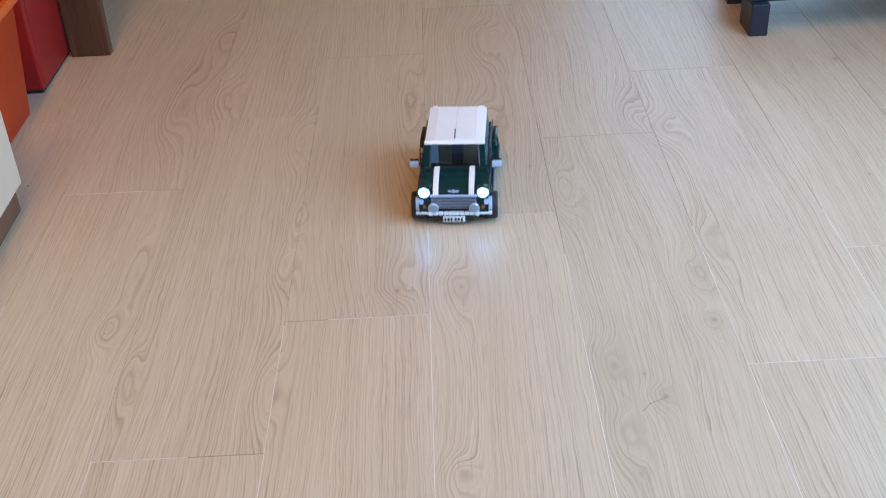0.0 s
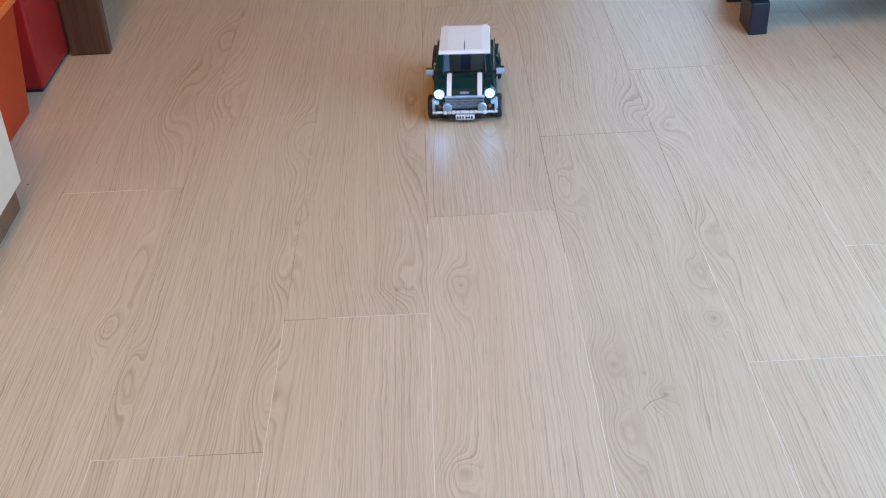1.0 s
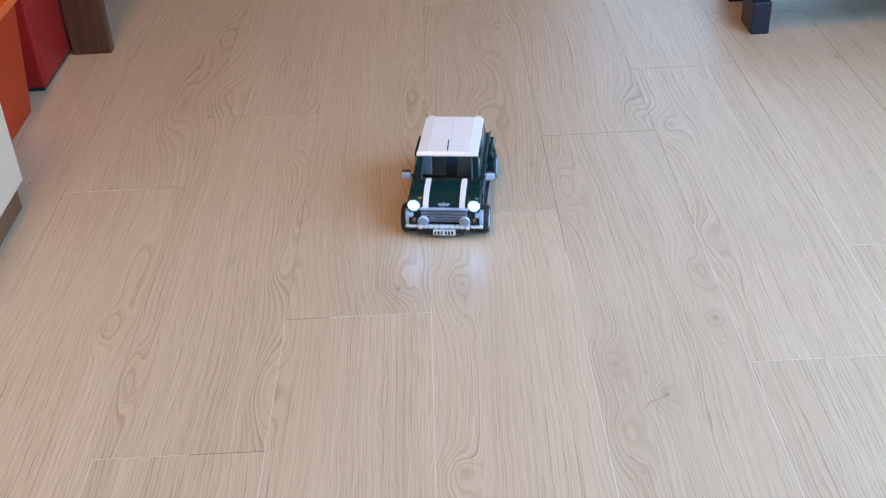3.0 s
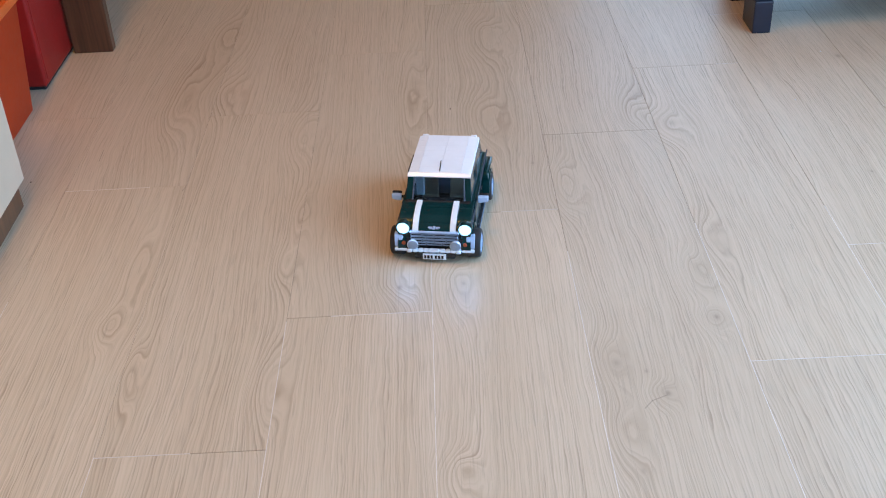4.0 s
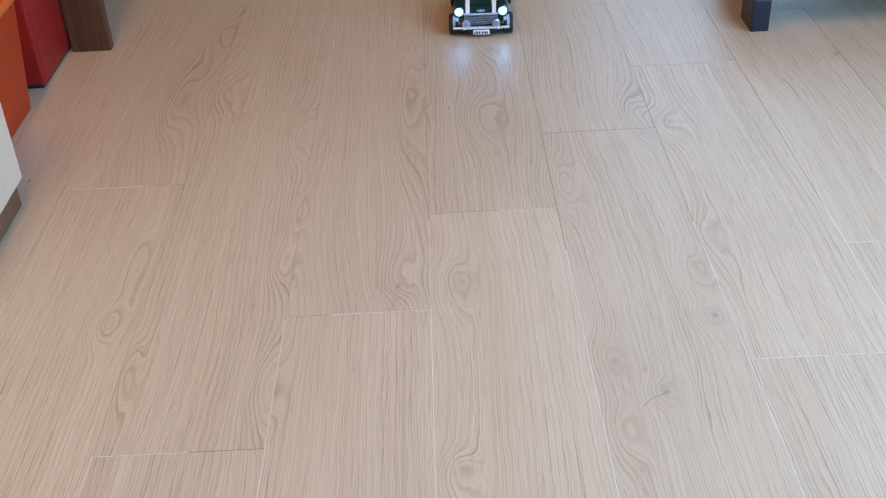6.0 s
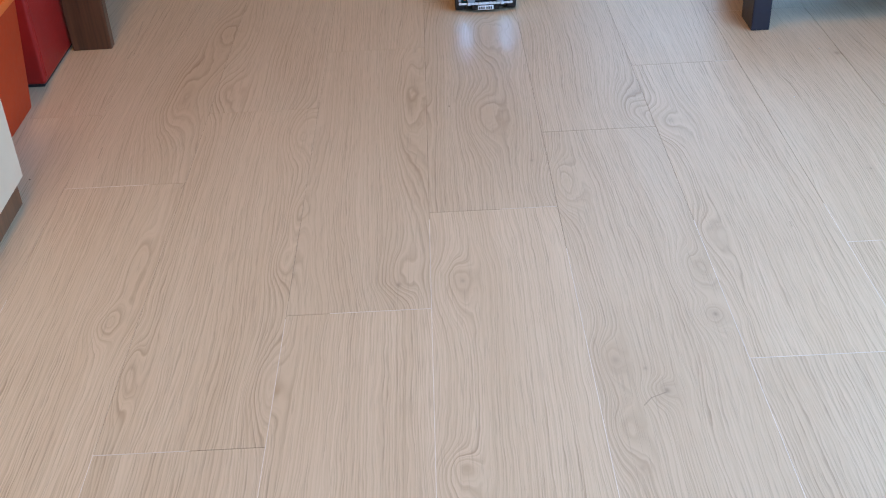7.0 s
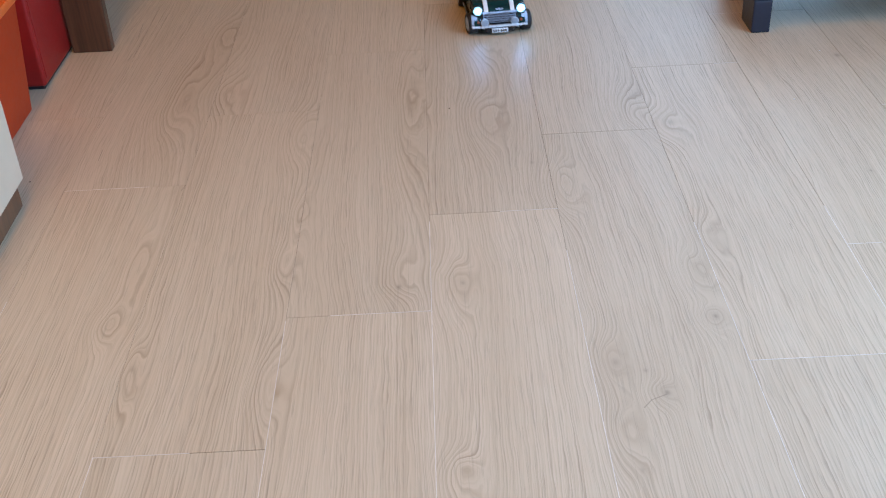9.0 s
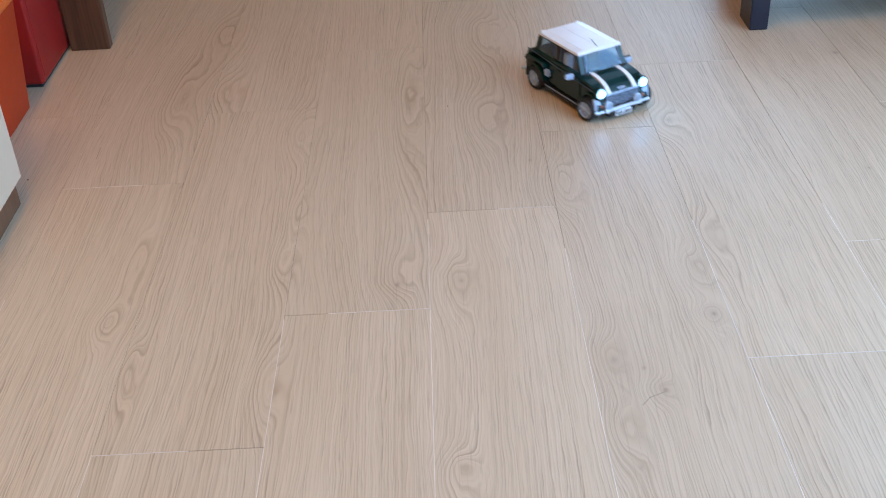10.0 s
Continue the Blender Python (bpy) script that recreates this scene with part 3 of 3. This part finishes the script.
def lamps(s):
    h = part("headlight", lathe([(0.0, 0.0), (0.0108, 0.0), (0.0112, 0.003), (0.0108, 0.0085), (0.0094, 0.0090), (0.0092, 0.0072), (0.0, 0.0072)], at(s * 0.0454, -0.0935, 0.0545, FRONT), 32), M_GREEN, car, smooth=True)
    # lens ring glows by itself to imitate the bloom round the bulb
    part("lens", lathe([(0.0092, 0.0073), (0.0088, 0.0088), (0.0064, 0.0102), (0.0052, 0.0105), (0.0050, 0.0080)], at(s * 0.0454, -0.0935, 0.0545, FRONT), 32), M_HALO, h, "lens edge with blue glow for the bloom", smooth=True)
    part("bulb", lathe([(0.0051, 0.0075), (0.0050, 0.0106), (0.0038, 0.0114), (0.0020, 0.0118), (0.0, 0.0120)], at(s * 0.0454, -0.0935, 0.0545, FRONT), 32), M_LED, h, "lit cool white lamp", smooth=True)
    f = part("spot_lamp", lathe([(0.0, 0.0), (0.0066, 0.0), (0.0082, 0.004), (0.0082, 0.0060), (0.0077, 0.0064), (0.0074, 0.0056), (0.0, 0.0056)], at(s * 0.0315, -0.1025, 0.0300, FRONT), 28), M_SILVER, car, "round silver spot lamp", smooth=True)
    part("lens", lathe([(0.0075, 0.0058), (0.0073, 0.0068), (0.0040, 0.0074), (0.0015, 0.0075), (0.0012, 0.0082), (0.0, 0.0082)], at(s * 0.0315, -0.1025, 0.0300, FRONT), 28), M_SPOT, f, "pale grey lens", smooth=True)
    part("indicator", lathe([(0.0, 0.0), (0.0030, 0.0), (0.0030, 0.002), (0.0018, 0.0030), (0.0, 0.0033)], at(s * 0.0452, -0.1036, 0.0310, FRONT), 16), M_AMBER, car, "amber indicator", smooth=True)
    part("corner_panel", prism([(-0.1038, 0.0235), (-0.1038, 0.0320), (-0.1000, 0.0440), (-0.0940, 0.0455), (-0.0930, 0.0235)], s * 0.0462, s * 0.0592, 0.0012), M_GREY, car, "light grey corner panel")
    part("front_apron", block(s * 0.0380, s * 0.0460, -0.1005, -0.0960, 0.0230, 0.0440, 0.0008), M_GREEN, car)
    part("bumper_end", block(s * 0.0400, s * 0.0590, -0.1080, -0.1020, 0.0185, 0.0232, 0.0012), M_SILVER, car, "silver bumper end")
    part("overrider", block(s * 0.0325, s * 0.0395, -0.1116, -0.1030, 0.0184, 0.0242, 0.0010), M_SILVER, car, "silver overrider")


both(lamps)
for x0, x1 in ((-0.0320, -0.0243), (-0.0240, -0.0163), (-0.0160, -0.0082), (-0.0079, 0.0079), (0.0082, 0.0160), (0.0163, 0.0240), (0.0243, 0.0320)):
    part("bumper", block(x0, x1, -0.1110, -0.1040, 0.0190, 0.0236, 0.0012), M_SILVER, car, "silver bumper bar")
plate = part("number_plate", block(-0.0170, 0.0170, -0.1105, -0.1070, 0.0072, 0.0165, 0.0006), M_PLATE, car, "white number plate")
for i, w in enumerate((0.0030, 0.0034, 0.0028, 0.0032, 0.0034, 0.0030)):
    x = -0.0135 + i * 0.0048 + (0.0015 if i > 2 else 0)
    part("plate_bar", block(x - w / 2, x + w / 2, -0.1110, -0.11045, 0.0092, 0.0146), M_BLACK, plate)

# cabin: pillars, screens, roof
ZB, ZT = 0.0700, 0.1005


def strut(name, a, b, wx, wy, mat, label=""):
    """A post from a to b (x, y, z) with a rectangular section."""
    q = ((-wx, -wy), (wx, -wy), (wx, wy), (-wx, wy))
    return part(name, hexa([(a[0] + u, a[1] + v, a[2]) for u, v in q], [(b[0] + u, b[1] + v, b[2]) for u, v in q], 0.0005), mat, car, label)


def cabin_side(s):
    strut("front_pillar", (s * 0.0450, -0.0455, ZB - 0.002), (s * 0.0425, -0.0275, ZT), 0.0045, 0.0030, M_GREEN)
    strut("pillar_trim", (s * 0.0388, -0.0475, ZB), (s * 0.0368, -0.0290, ZT), 0.0012, 0.0018, M_DKGREY, "grey-blue screen edge")
    strut("middle_pillar", (s * 0.0490, 0.0270, ZB - 0.002), (s * 0.0445, 0.0270, ZT), 0.0016, 0.0040, M_BLACK)
    strut("rear_pillar", (s * 0.0480, 0.0960, ZB - 0.002), (s * 0.0440, 0.0880, ZT), 0.0022, 0.0060, M_GREEN)
    g1 = hexa([(s * 0.0492, -0.041, ZB), (s * 0.0500, -0.041, ZB), (s * 0.0500, 0.0228, ZB), (s * 0.0492, 0.0228, ZB)],
              [(s * 0.0452, -0.024, ZT), (s * 0.0460, -0.024, ZT), (s * 0.0460, 0.0228, ZT), (s * 0.0452, 0.0228, ZT)])
    part("door_window", g1, M_CLEAR, car).visible_shadow = False
    g2 = hexa([(s * 0.0492, 0.0312, ZB), (s * 0.0500, 0.0312, ZB), (s * 0.0500, 0.0895, ZB), (s * 0.0492, 0.0895, ZB)],
              [(s * 0.0452, 0.0312, ZT), (s * 0.0460, 0.0312, ZT), (s * 0.0460, 0.0815, ZT), (s * 0.0452, 0.0815, ZT)])
    part("rear_side_window", g2, M_CLEAR, car).visible_shadow = False
    part("window_sill", block(s * 0.0470, s * 0.0535, -0.044, 0.100, 0.0690, 0.0712, 0.0005), M_GREEN, car)
    m = part("wing_mirror", hexa([(s * 0.0575, -0.0375, 0.0615), (s * 0.0728, -0.0350, 0.0625), (s * 0.0728, -0.0280, 0.0625), (s * 0.0575, -0.0300, 0.0615)],
                                 [(s * 0.0575, -0.0375, 0.0718), (s * 0.0728, -0.0350, 0.0712), (s * 0.0728, -0.0280, 0.0712), (s * 0.0575, -0.0300, 0.0718)], 0.0012), M_GREY, car, "light grey wing mirror")
    part("mirror_cap", block(s * 0.0580, s * 0.0722, -0.0300, -0.0262, 0.0660, 0.0738, 0.0010), M_BLACK, m, "black mirror back")
    part("bracket", block(s * 0.0530, s * 0.0592, -0.0345, -0.0315, 0.0655, 0.0690, 0.0006), M_BLACK, m)
    part("gutter", block(s * 0.0458, s * 0.0476, -0.026, 0.092, 0.0985, 0.1010, 0.0005), M_BLACK, car)


both(cabin_side)
part("windscreen", hexa([(-0.0380, -0.0490, ZB), (0.0380, -0.0490, ZB), (0.0380, -0.0480, ZB), (-0.0380, -0.0480, ZB)],
                        [(-0.0362, -0.0305, ZT), (0.0362, -0.0305, ZT), (0.0362, -0.0295, ZT), (-0.0362, -0.0295, ZT)]), M_CLEAR, car)
part("rear_window", hexa([(-0.042, 0.1000, ZB), (0.042, 0.1000, ZB), (0.042, 0.1010, ZB), (-0.042, 0.1010, ZB)],
                         [(-0.039, 0.0920, ZT), (0.039, 0.0920, ZT), (0.039, 0.0930, ZT), (-0.039, 0.0930, ZT)]), M_CLEAR, car).visible_shadow = False
part("scuttle", prism([(-0.0530, 0.0640), (-0.0530, 0.0690), (-0.0480, 0.0712), (-0.0420, 0.0712), (-0.0420, 0.0640)], -0.0480, 0.0480, 0.0006), M_BLACK, car, "black scuttle")
part("rear_shelf", block(-0.046, 0.046, 0.084, 0.104, 0.0640, 0.0710, 0.0008), M_BLACK, car)

roof = part("roof", block(-0.0440, 0.0440, -0.0285, 0.0920, 0.0990, 0.1030, 0.0006), M_GREY, car, "white roof with tile joints")
ROWS = [-0.0272 + i * 0.1172 / 7 for i in range(8)]
for y0, y1 in zip(ROWS, ROWS[1:]):
    for x0, x1 in ((-0.0316, -0.0001), (0.0001, 0.0316)):
        part("roof_tile", block(x0, x1, y0 + 0.00002, y1 - 0.00002, 0.1012, 0.1068, 0.00012), M_ROOF, roof, "white roof tile")
    for s in (-1, 1):
        q = ((y0 + 0.00002), (y1 - 0.00002))
        part("roof_edge_tile", hexa([(s * 0.0317, q[0], 0.1006), (s * 0.0474, q[0], 0.1000), (s * 0.0474, q[1], 0.1000), (s * 0.0317, q[1], 0.1006)],
                                    [(s * 0.0317, q[0], 0.1067), (s * 0.0464, q[0], 0.1048), (s * 0.0464, q[1], 0.1048), (s * 0.0317, q[1], 0.1067)], 0.00012), M_ROOF, roof, "white sloped roof edge tile")
part("front_edge", prism([(-0.0330, 0.1010), (-0.0330, 0.1030), (-0.0276, 0.1066), (-0.0276, 0.1010)], -0.0472, 0.0472, 0.0006), M_ROOF, roof, "white sloped front edge")
part("rear_edge", prism([(0.0904, 0.1005), (0.0904, 0.1064), (0.0950, 0.1040), (0.0960, 0.1005)], -0.0380, 0.0380, 0.0006), M_ROOF, roof, "white sloped rear edge")
both(lambda s: part("rear_corner", block(s * 0.0330, s * 0.0430, 0.0888, 0.0955, 0.1004, 0.1066, 0.0020, 2), M_ROOF, roof, "white rounded rear corner", smooth=True))
part("aerial", hexa([(-0.0008, -0.0240, 0.1064), (0.0008, -0.0240, 0.1064), (0.0008, -0.0222, 0.1064), (-0.0008, -0.0222, 0.1064)],
                    [(-0.0007, -0.0055, 0.1142), (0.0007, -0.0055, 0.1142), (0.0007, -0.0040, 0.1142), (-0.0007, -0.0040, 0.1142)], 0.0002), M_BLACK, roof, "short black raked aerial")

# inside
part("dashboard", block(-0.0430, 0.0430, -0.0450, -0.0330, 0.0450, 0.0690, 0.0015), M_BLACK, car, "black dashboard")


def seat(x, y, wide, mat=M_TAN, words="tan seat"):
    s = part("seat", block(x - wide, x + wide, y - 0.016, y + 0.014, 0.0300, 0.0470, 0.0020), mat, car, words)
    part("seat_back", hexa([(x - wide, y + 0.008, 0.046), (x + wide, y + 0.008, 0.046), (x + wide, y + 0.016, 0.046), (x - wide, y + 0.016, 0.046)],
                           [(x - wide + 0.001, y + 0.014, 0.082), (x + wide - 0.001, y + 0.014, 0.082), (x + wide - 0.001, y + 0.021, 0.082), (x - wide + 0.001, y + 0.021, 0.082)], 0.0015), mat, s)
    return s


for x in (-0.0215, 0.0215):
    s = seat(x, 0.0020, 0.0125)
    part("headrest", block(x - 0.0080, x + 0.0080, 0.0165, 0.0225, 0.0828, 0.0925, 0.0015), M_GREY, s, "pale grey headrest")
# upright white block beside the seat, for the pale shape in the window
part("receiver_box", block(-0.0440, -0.0300, 0.0040, 0.0150, 0.0480, 0.0900, 0.0010), M_ROOF, car, "white upright block behind the door window")
seat(0.0, 0.0560, 0.0300, M_DKGREY, "dark grey rear seat")
part("cabin_lining", block(-0.0460, 0.0460, 0.0795, 0.0840, 0.0305, 0.0690), M_BLACK, car)

# tail, seldom seen
part("rear_bumper", block(-0.0600, 0.0600, 0.1285, 0.1345, 0.0190, 0.0240, 0.0012), M_SILVER, car, "silver rear bumper")
both(lambda s: part("tail_light", block(s * 0.0420, s * 0.0500, 0.1270, 0.1300, 0.0380, 0.0520, 0.0010), M_REDLENS, car, "red tail light"))
both(lambda s: part("bumper_bracket", block(s * 0.0300, s * 0.0360, 0.1200, 0.1290, 0.0195, 0.0235), M_BLACK, car))

# wheels: hub, tyre, rim
SIDE = {1: pose(0, 0, 0, 0, 90, 0), -1: pose(0, 0, 0, 0, -90, 0)}
TYRE = [(0.0150, -0.0100), (0.0195, -0.0100), (0.0209, -0.0090), (0.0215, -0.0070), (0.0215, 0.0070), (0.0209, 0.0090), (0.0195, 0.0104), (0.0172, 0.0108), (0.0150, 0.0100)]


def rim_mesh(turn):
    pieces = [lathe([(0.0148, -0.009), (0.0152, 0.0098), (0.0142, 0.0104), (0.0135, 0.0098), (0.0132, 0.0064), (0.0, 0.0060), ], turn, 28),
              lathe([(0.0, 0.0060), (0.0040, 0.0060), (0.0040, 0.0100), (0.0030, 0.0106), (0.0, 0.0106)], turn, 16)]
    for i in range(8):
        b = block(0.0035, 0.0140, -0.0014, 0.0014, 0.0058, 0.0094, 0.0004)
        b.transform(turn @ pose(0, 0, 0, 0, 0, 45 * i))
        pieces.append(b)
    return joined(*pieces)


wheels = []
for s in (-1, 1):
    for y in (-AXLE, AXLE):
        w = part("wheel", lathe([(0.0, -0.012), (0.005, -0.012), (0.005, 0.004), (0.0, 0.004)], SIDE[s], 14), M_BLACK, car)
        part("tyre", lathe(TYRE, SIDE[s], 40, True), M_TYRE, w, "black rubber tyre", smooth=True)
        part("rim", rim_mesh(SIDE[s]), M_GREY, w, "light grey spoked rim")
        w.location = (s * TREAD, y, WR)
        wheels.append((w, s, y))

# ---- floorboards, last: each one an object ----
BOARD_W, BOARD_L, SEAM0 = 0.2035, 0.9043, -0.2299
SHIFT = {-1: 0.0003, 0: 0.0021, 1: 0.0, 2: -0.0015, 3: -0.0037, 4: -0.0001, 5: 0.0029}
JOINT = {-2: 1.6146, -1: 0.9684, 0: 1.2275, 1: 1.4802, 2: 1.7317, 3: 1.0877, 4: 1.3402}
floor = tagged(link_mesh("floor", block(X0, X1, Y0, Y1, -0.03, -0.0008), M_GAP), "pale oak-look floorboards with fine light joints", "floor", kind="structure")


def board_mesh(w, l):
    bm = block(0.0003, w - 0.0003, 0.0004, l - 0.0004, -0.006, 0.0)
    bmesh.ops.bevel(bm, geom=[e for e in bm.edges if all(v.co.z > -0.001 for v in e.verts)], offset=0.00015, segments=1, affect="EDGES")
    me = bpy.data.meshes.new("board")
    bm.to_mesh(me)
    bm.free()
    me.materials.append(M_BOARD)
    return me


def seam(k):
    return SEAM0 + k * BOARD_W + SHIFT.get(k, 0.0)


# the stretch of each end joint, by column and row, and the length of each seam that gets a painted pale glint
GLINT_SPAN = {(1, 0): (0.55, 1.0), (0, 0): (0.30, 1.0), (-2, 0): (0.0, 0.7), (-3, 0): (0.0, 0.0), (-3, 1): (0.0, 0.0), (-1, 0): (0.0, 0.56), (-1, 1): (0.0, 0.0), (2, 0): (0.0, 0.0), (3, 1): (0.78, 1.0), (4, 1): (0.0, 0.4),
          (0, 1): (0.0, 0.0), (1, 1): (0.0, 0.0), (4, 0): (0.0, 0.25)}
WHITE_TO = {-1: 0.97, 0: 1.22, 1: 1.46, 2: 1.36, 3: 1.42, 4: 1.45}
glints = []
for k in range(-8, 14):
    first = JOINT.get(k, 1.2 + 0.37 * math.sin(k * 2.3))
    a, b = max(seam(k), X0), min(seam(k + 1), X1)
    if b - a < 0.01:
        continue
    whole = board_mesh(b - a, BOARD_L)
    row = math.ceil((Y0 - BOARD_L - first) / BOARD_L)
    while first + row * BOARD_L < Y1:
        c, d = max(first + row * BOARD_L, Y0), min(first + (row + 1) * BOARD_L, Y1)
        if d - c > 0.01:
            ob = new("board", whole if d - c > BOARD_L - 1e-5 else board_mesh(b - a, d - c))
            ob.parent = floor
            ob.location = (a, c, 0)
            u, v = GLINT_SPAN.get((k, row), (0.0, 1.0))
            if v > u:
                glints.append(block(a + 0.0006 + u * (b - a - 0.0012), a + 0.0006 + v * (b - a - 0.0012), c - 0.0005, c + 0.0005, -0.0040, 0.0001))
        row += 1
    # pale strips paint the glint of the board edges along the nearer stretch of the seams
    glints.append(block(a - 0.0004, a + 0.0004, 0.35, WHITE_TO.get(k, 1.3), -0.0040, 0.0001))
part("joint_filler", joined(*glints), M_GLINT, floor, "pale strips painting the glint of board edges")

# ---- the car's drive: seconds, x, y, heading in degrees ----
OUT = ((0.0, 0.0244, 1.5649, -5.0), (0.2, 0.0307, 1.6238, -5.3), (0.4, 0.0376, 1.6914, -5.2), (0.6, 0.0437, 1.7636, -4.8), (0.8, 0.0492, 1.8381, -4.2),
       (1.0, 0.0538, 1.9082, -3.5), (1.1, 0.0565, 1.9384, -3.0), (1.2, 0.0583, 1.9611, -2.7), (1.3, 0.0588, 1.9730, -2.5), (1.5, 0.0587, 1.9795, -2.3), (1.8, 0.0578, 1.9812, -2.2),
       (1.9, 0.0578, 1.9784, -2.1), (2.0, 0.0575, 1.9677, -2.0), (2.1, 0.0557, 1.9444, -2.5), (2.2, 0.0531, 1.9092, -3.5), (2.3, 0.0498, 1.8646, -4.5), (2.4, 0.0461, 1.8135, -5.3))
BACK = ((2.5, 0.0410, 1.7575, -6.0), (2.6, 0.0336, 1.6984, -6.5), (2.7, 0.0267, 1.6397, -6.9), (2.9, 0.0154, 1.5519, -7.3), (3.1, 0.0073, 1.4970, -7.7), (3.3, 0.0018, 1.4680, -8.1),
        (3.5, -0.0016, 1.4555, -8.5), (3.7, -0.0034, 1.4520, -8.8), (3.9, -0.0041, 1.4512, -9.0), (4.0, -0.0039, 1.4533, -9.1), (4.2, -0.0012, 1.4757, -9.0), (4.4, 0.0052, 1.5166, -8.9),
        (4.5, 0.0113, 1.5444, -8.6), (4.6, 0.0174, 1.5804, -8.1), (4.8, 0.0313, 1.6706, -7.2), (5.0, 0.0462, 1.7744, -6.6), (5.2, 0.0606, 1.8814, -6.3), (5.4, 0.0744, 1.9933, -5.8), (5.6, 0.0858, 2.1063, -5.0))
AWAY = ((5.7, 0.0902, 2.1594, -4.4), (5.9, 0.0970, 2.2477, -3.2), (6.1, 0.1016, 2.3142, -2.2), (6.3, 0.1043, 2.3614, -1.2), (6.5, 0.1068, 2.3930, -0.6), (6.7, 0.1090, 2.4090, -0.3), (6.9, 0.1100, 2.4140, -0.3),
        (8.4, 0.1128, 2.4180, -0.9), (8.5, 0.1125, 2.4166, -0.9), (8.6, 0.1124, 2.4082, -0.5), (8.7, 0.1136, 2.3926, 0.4), (8.8, 0.1152, 2.3659, 1.4), (8.9, 0.1186, 2.3319, 2.8), (9.0, 0.1242, 2.2947, 4.6),
        (9.2, 0.1376, 2.2122, 8.6), (9.4, 0.1609, 2.1212, 13.5), (9.6, 0.1932, 2.0355, 18.3), (9.8, 0.2322, 1.9531, 22.9), (10.0, 0.2774, 1.8683, 27.9))


def motions():
    rows = np.array(OUT + BACK + AWAY)
    steps = np.arange(frame(10.0)) / FPS
    # monotone cubic through the rows
    t, h = rows[:, 0], np.diff(rows[:, 0])
    cols = []
    for k in (1, 2, 3):
        v = rows[:, k]
        d = np.diff(v) / h
        slope = np.zeros(len(v))
        slope[0], slope[-1] = d[0], d[-1]
        for i in range(1, len(v) - 1):
            if d[i - 1] * d[i] > 0:
                w1, w2 = 2 * h[i] + h[i - 1], h[i] + 2 * h[i - 1]
                slope[i] = (w1 + w2) / (w1 / d[i - 1] + w2 / d[i])
        i = np.clip(np.searchsorted(t, steps, "right") - 1, 0, len(h) - 1)
        u = (steps - t[i]) / h[i]
        cols.append((2 * u**3 - 3 * u**2 + 1) * v[i] + (u**3 - 2 * u**2 + u) * h[i] * slope[i] + (3 * u**2 - 2 * u**3) * v[i + 1] + (u**3 - u**2) * h[i] * slope[i + 1])
    x, y, head = cols
    walk(car, [(s, pose(x[i], y[i], 0, 0, 0, head[i])) for i, s in enumerate(steps)])
    # distance rolled, forwards positive (the nose points to -y at heading 0), and the steering it implies
    a = np.radians(head)
    ds = np.diff(x) * np.sin(a[1:]) - np.diff(y) * np.cos(a[1:])
    rolled = np.concatenate(([0.0], np.cumsum(ds)))
    back = np.clip(np.arange(len(steps)) - 4, 0, None)
    ahead = np.clip(np.arange(len(steps)) + 4, None, len(steps) - 1)
    run = rolled[ahead] - rolled[back]
    bend = np.where(np.abs(run) > 0.02, (a[ahead] - a[back]) / np.where(np.abs(run) > 0.02, run, 1.0), 0.0)
    steer = np.clip(np.degrees(np.arctan(2 * AXLE * bend)), -18, 18)
    steer = np.convolve(np.pad(steer, 6, mode="edge"), np.ones(13) / 13, "valid")
    for w, s, wy in wheels:
        spun = np.degrees(rolled / WR)
        walk(w, [(q, Matrix.Translation((s * TREAD, wy, WR)) @ pose(0, 0, 0, 0, 0, steer[i] if wy < 0 else 0.0) @ pose(0, 0, 0, spun[i], 0, 0))
                 for i, q in enumerate(steps)])


motions()
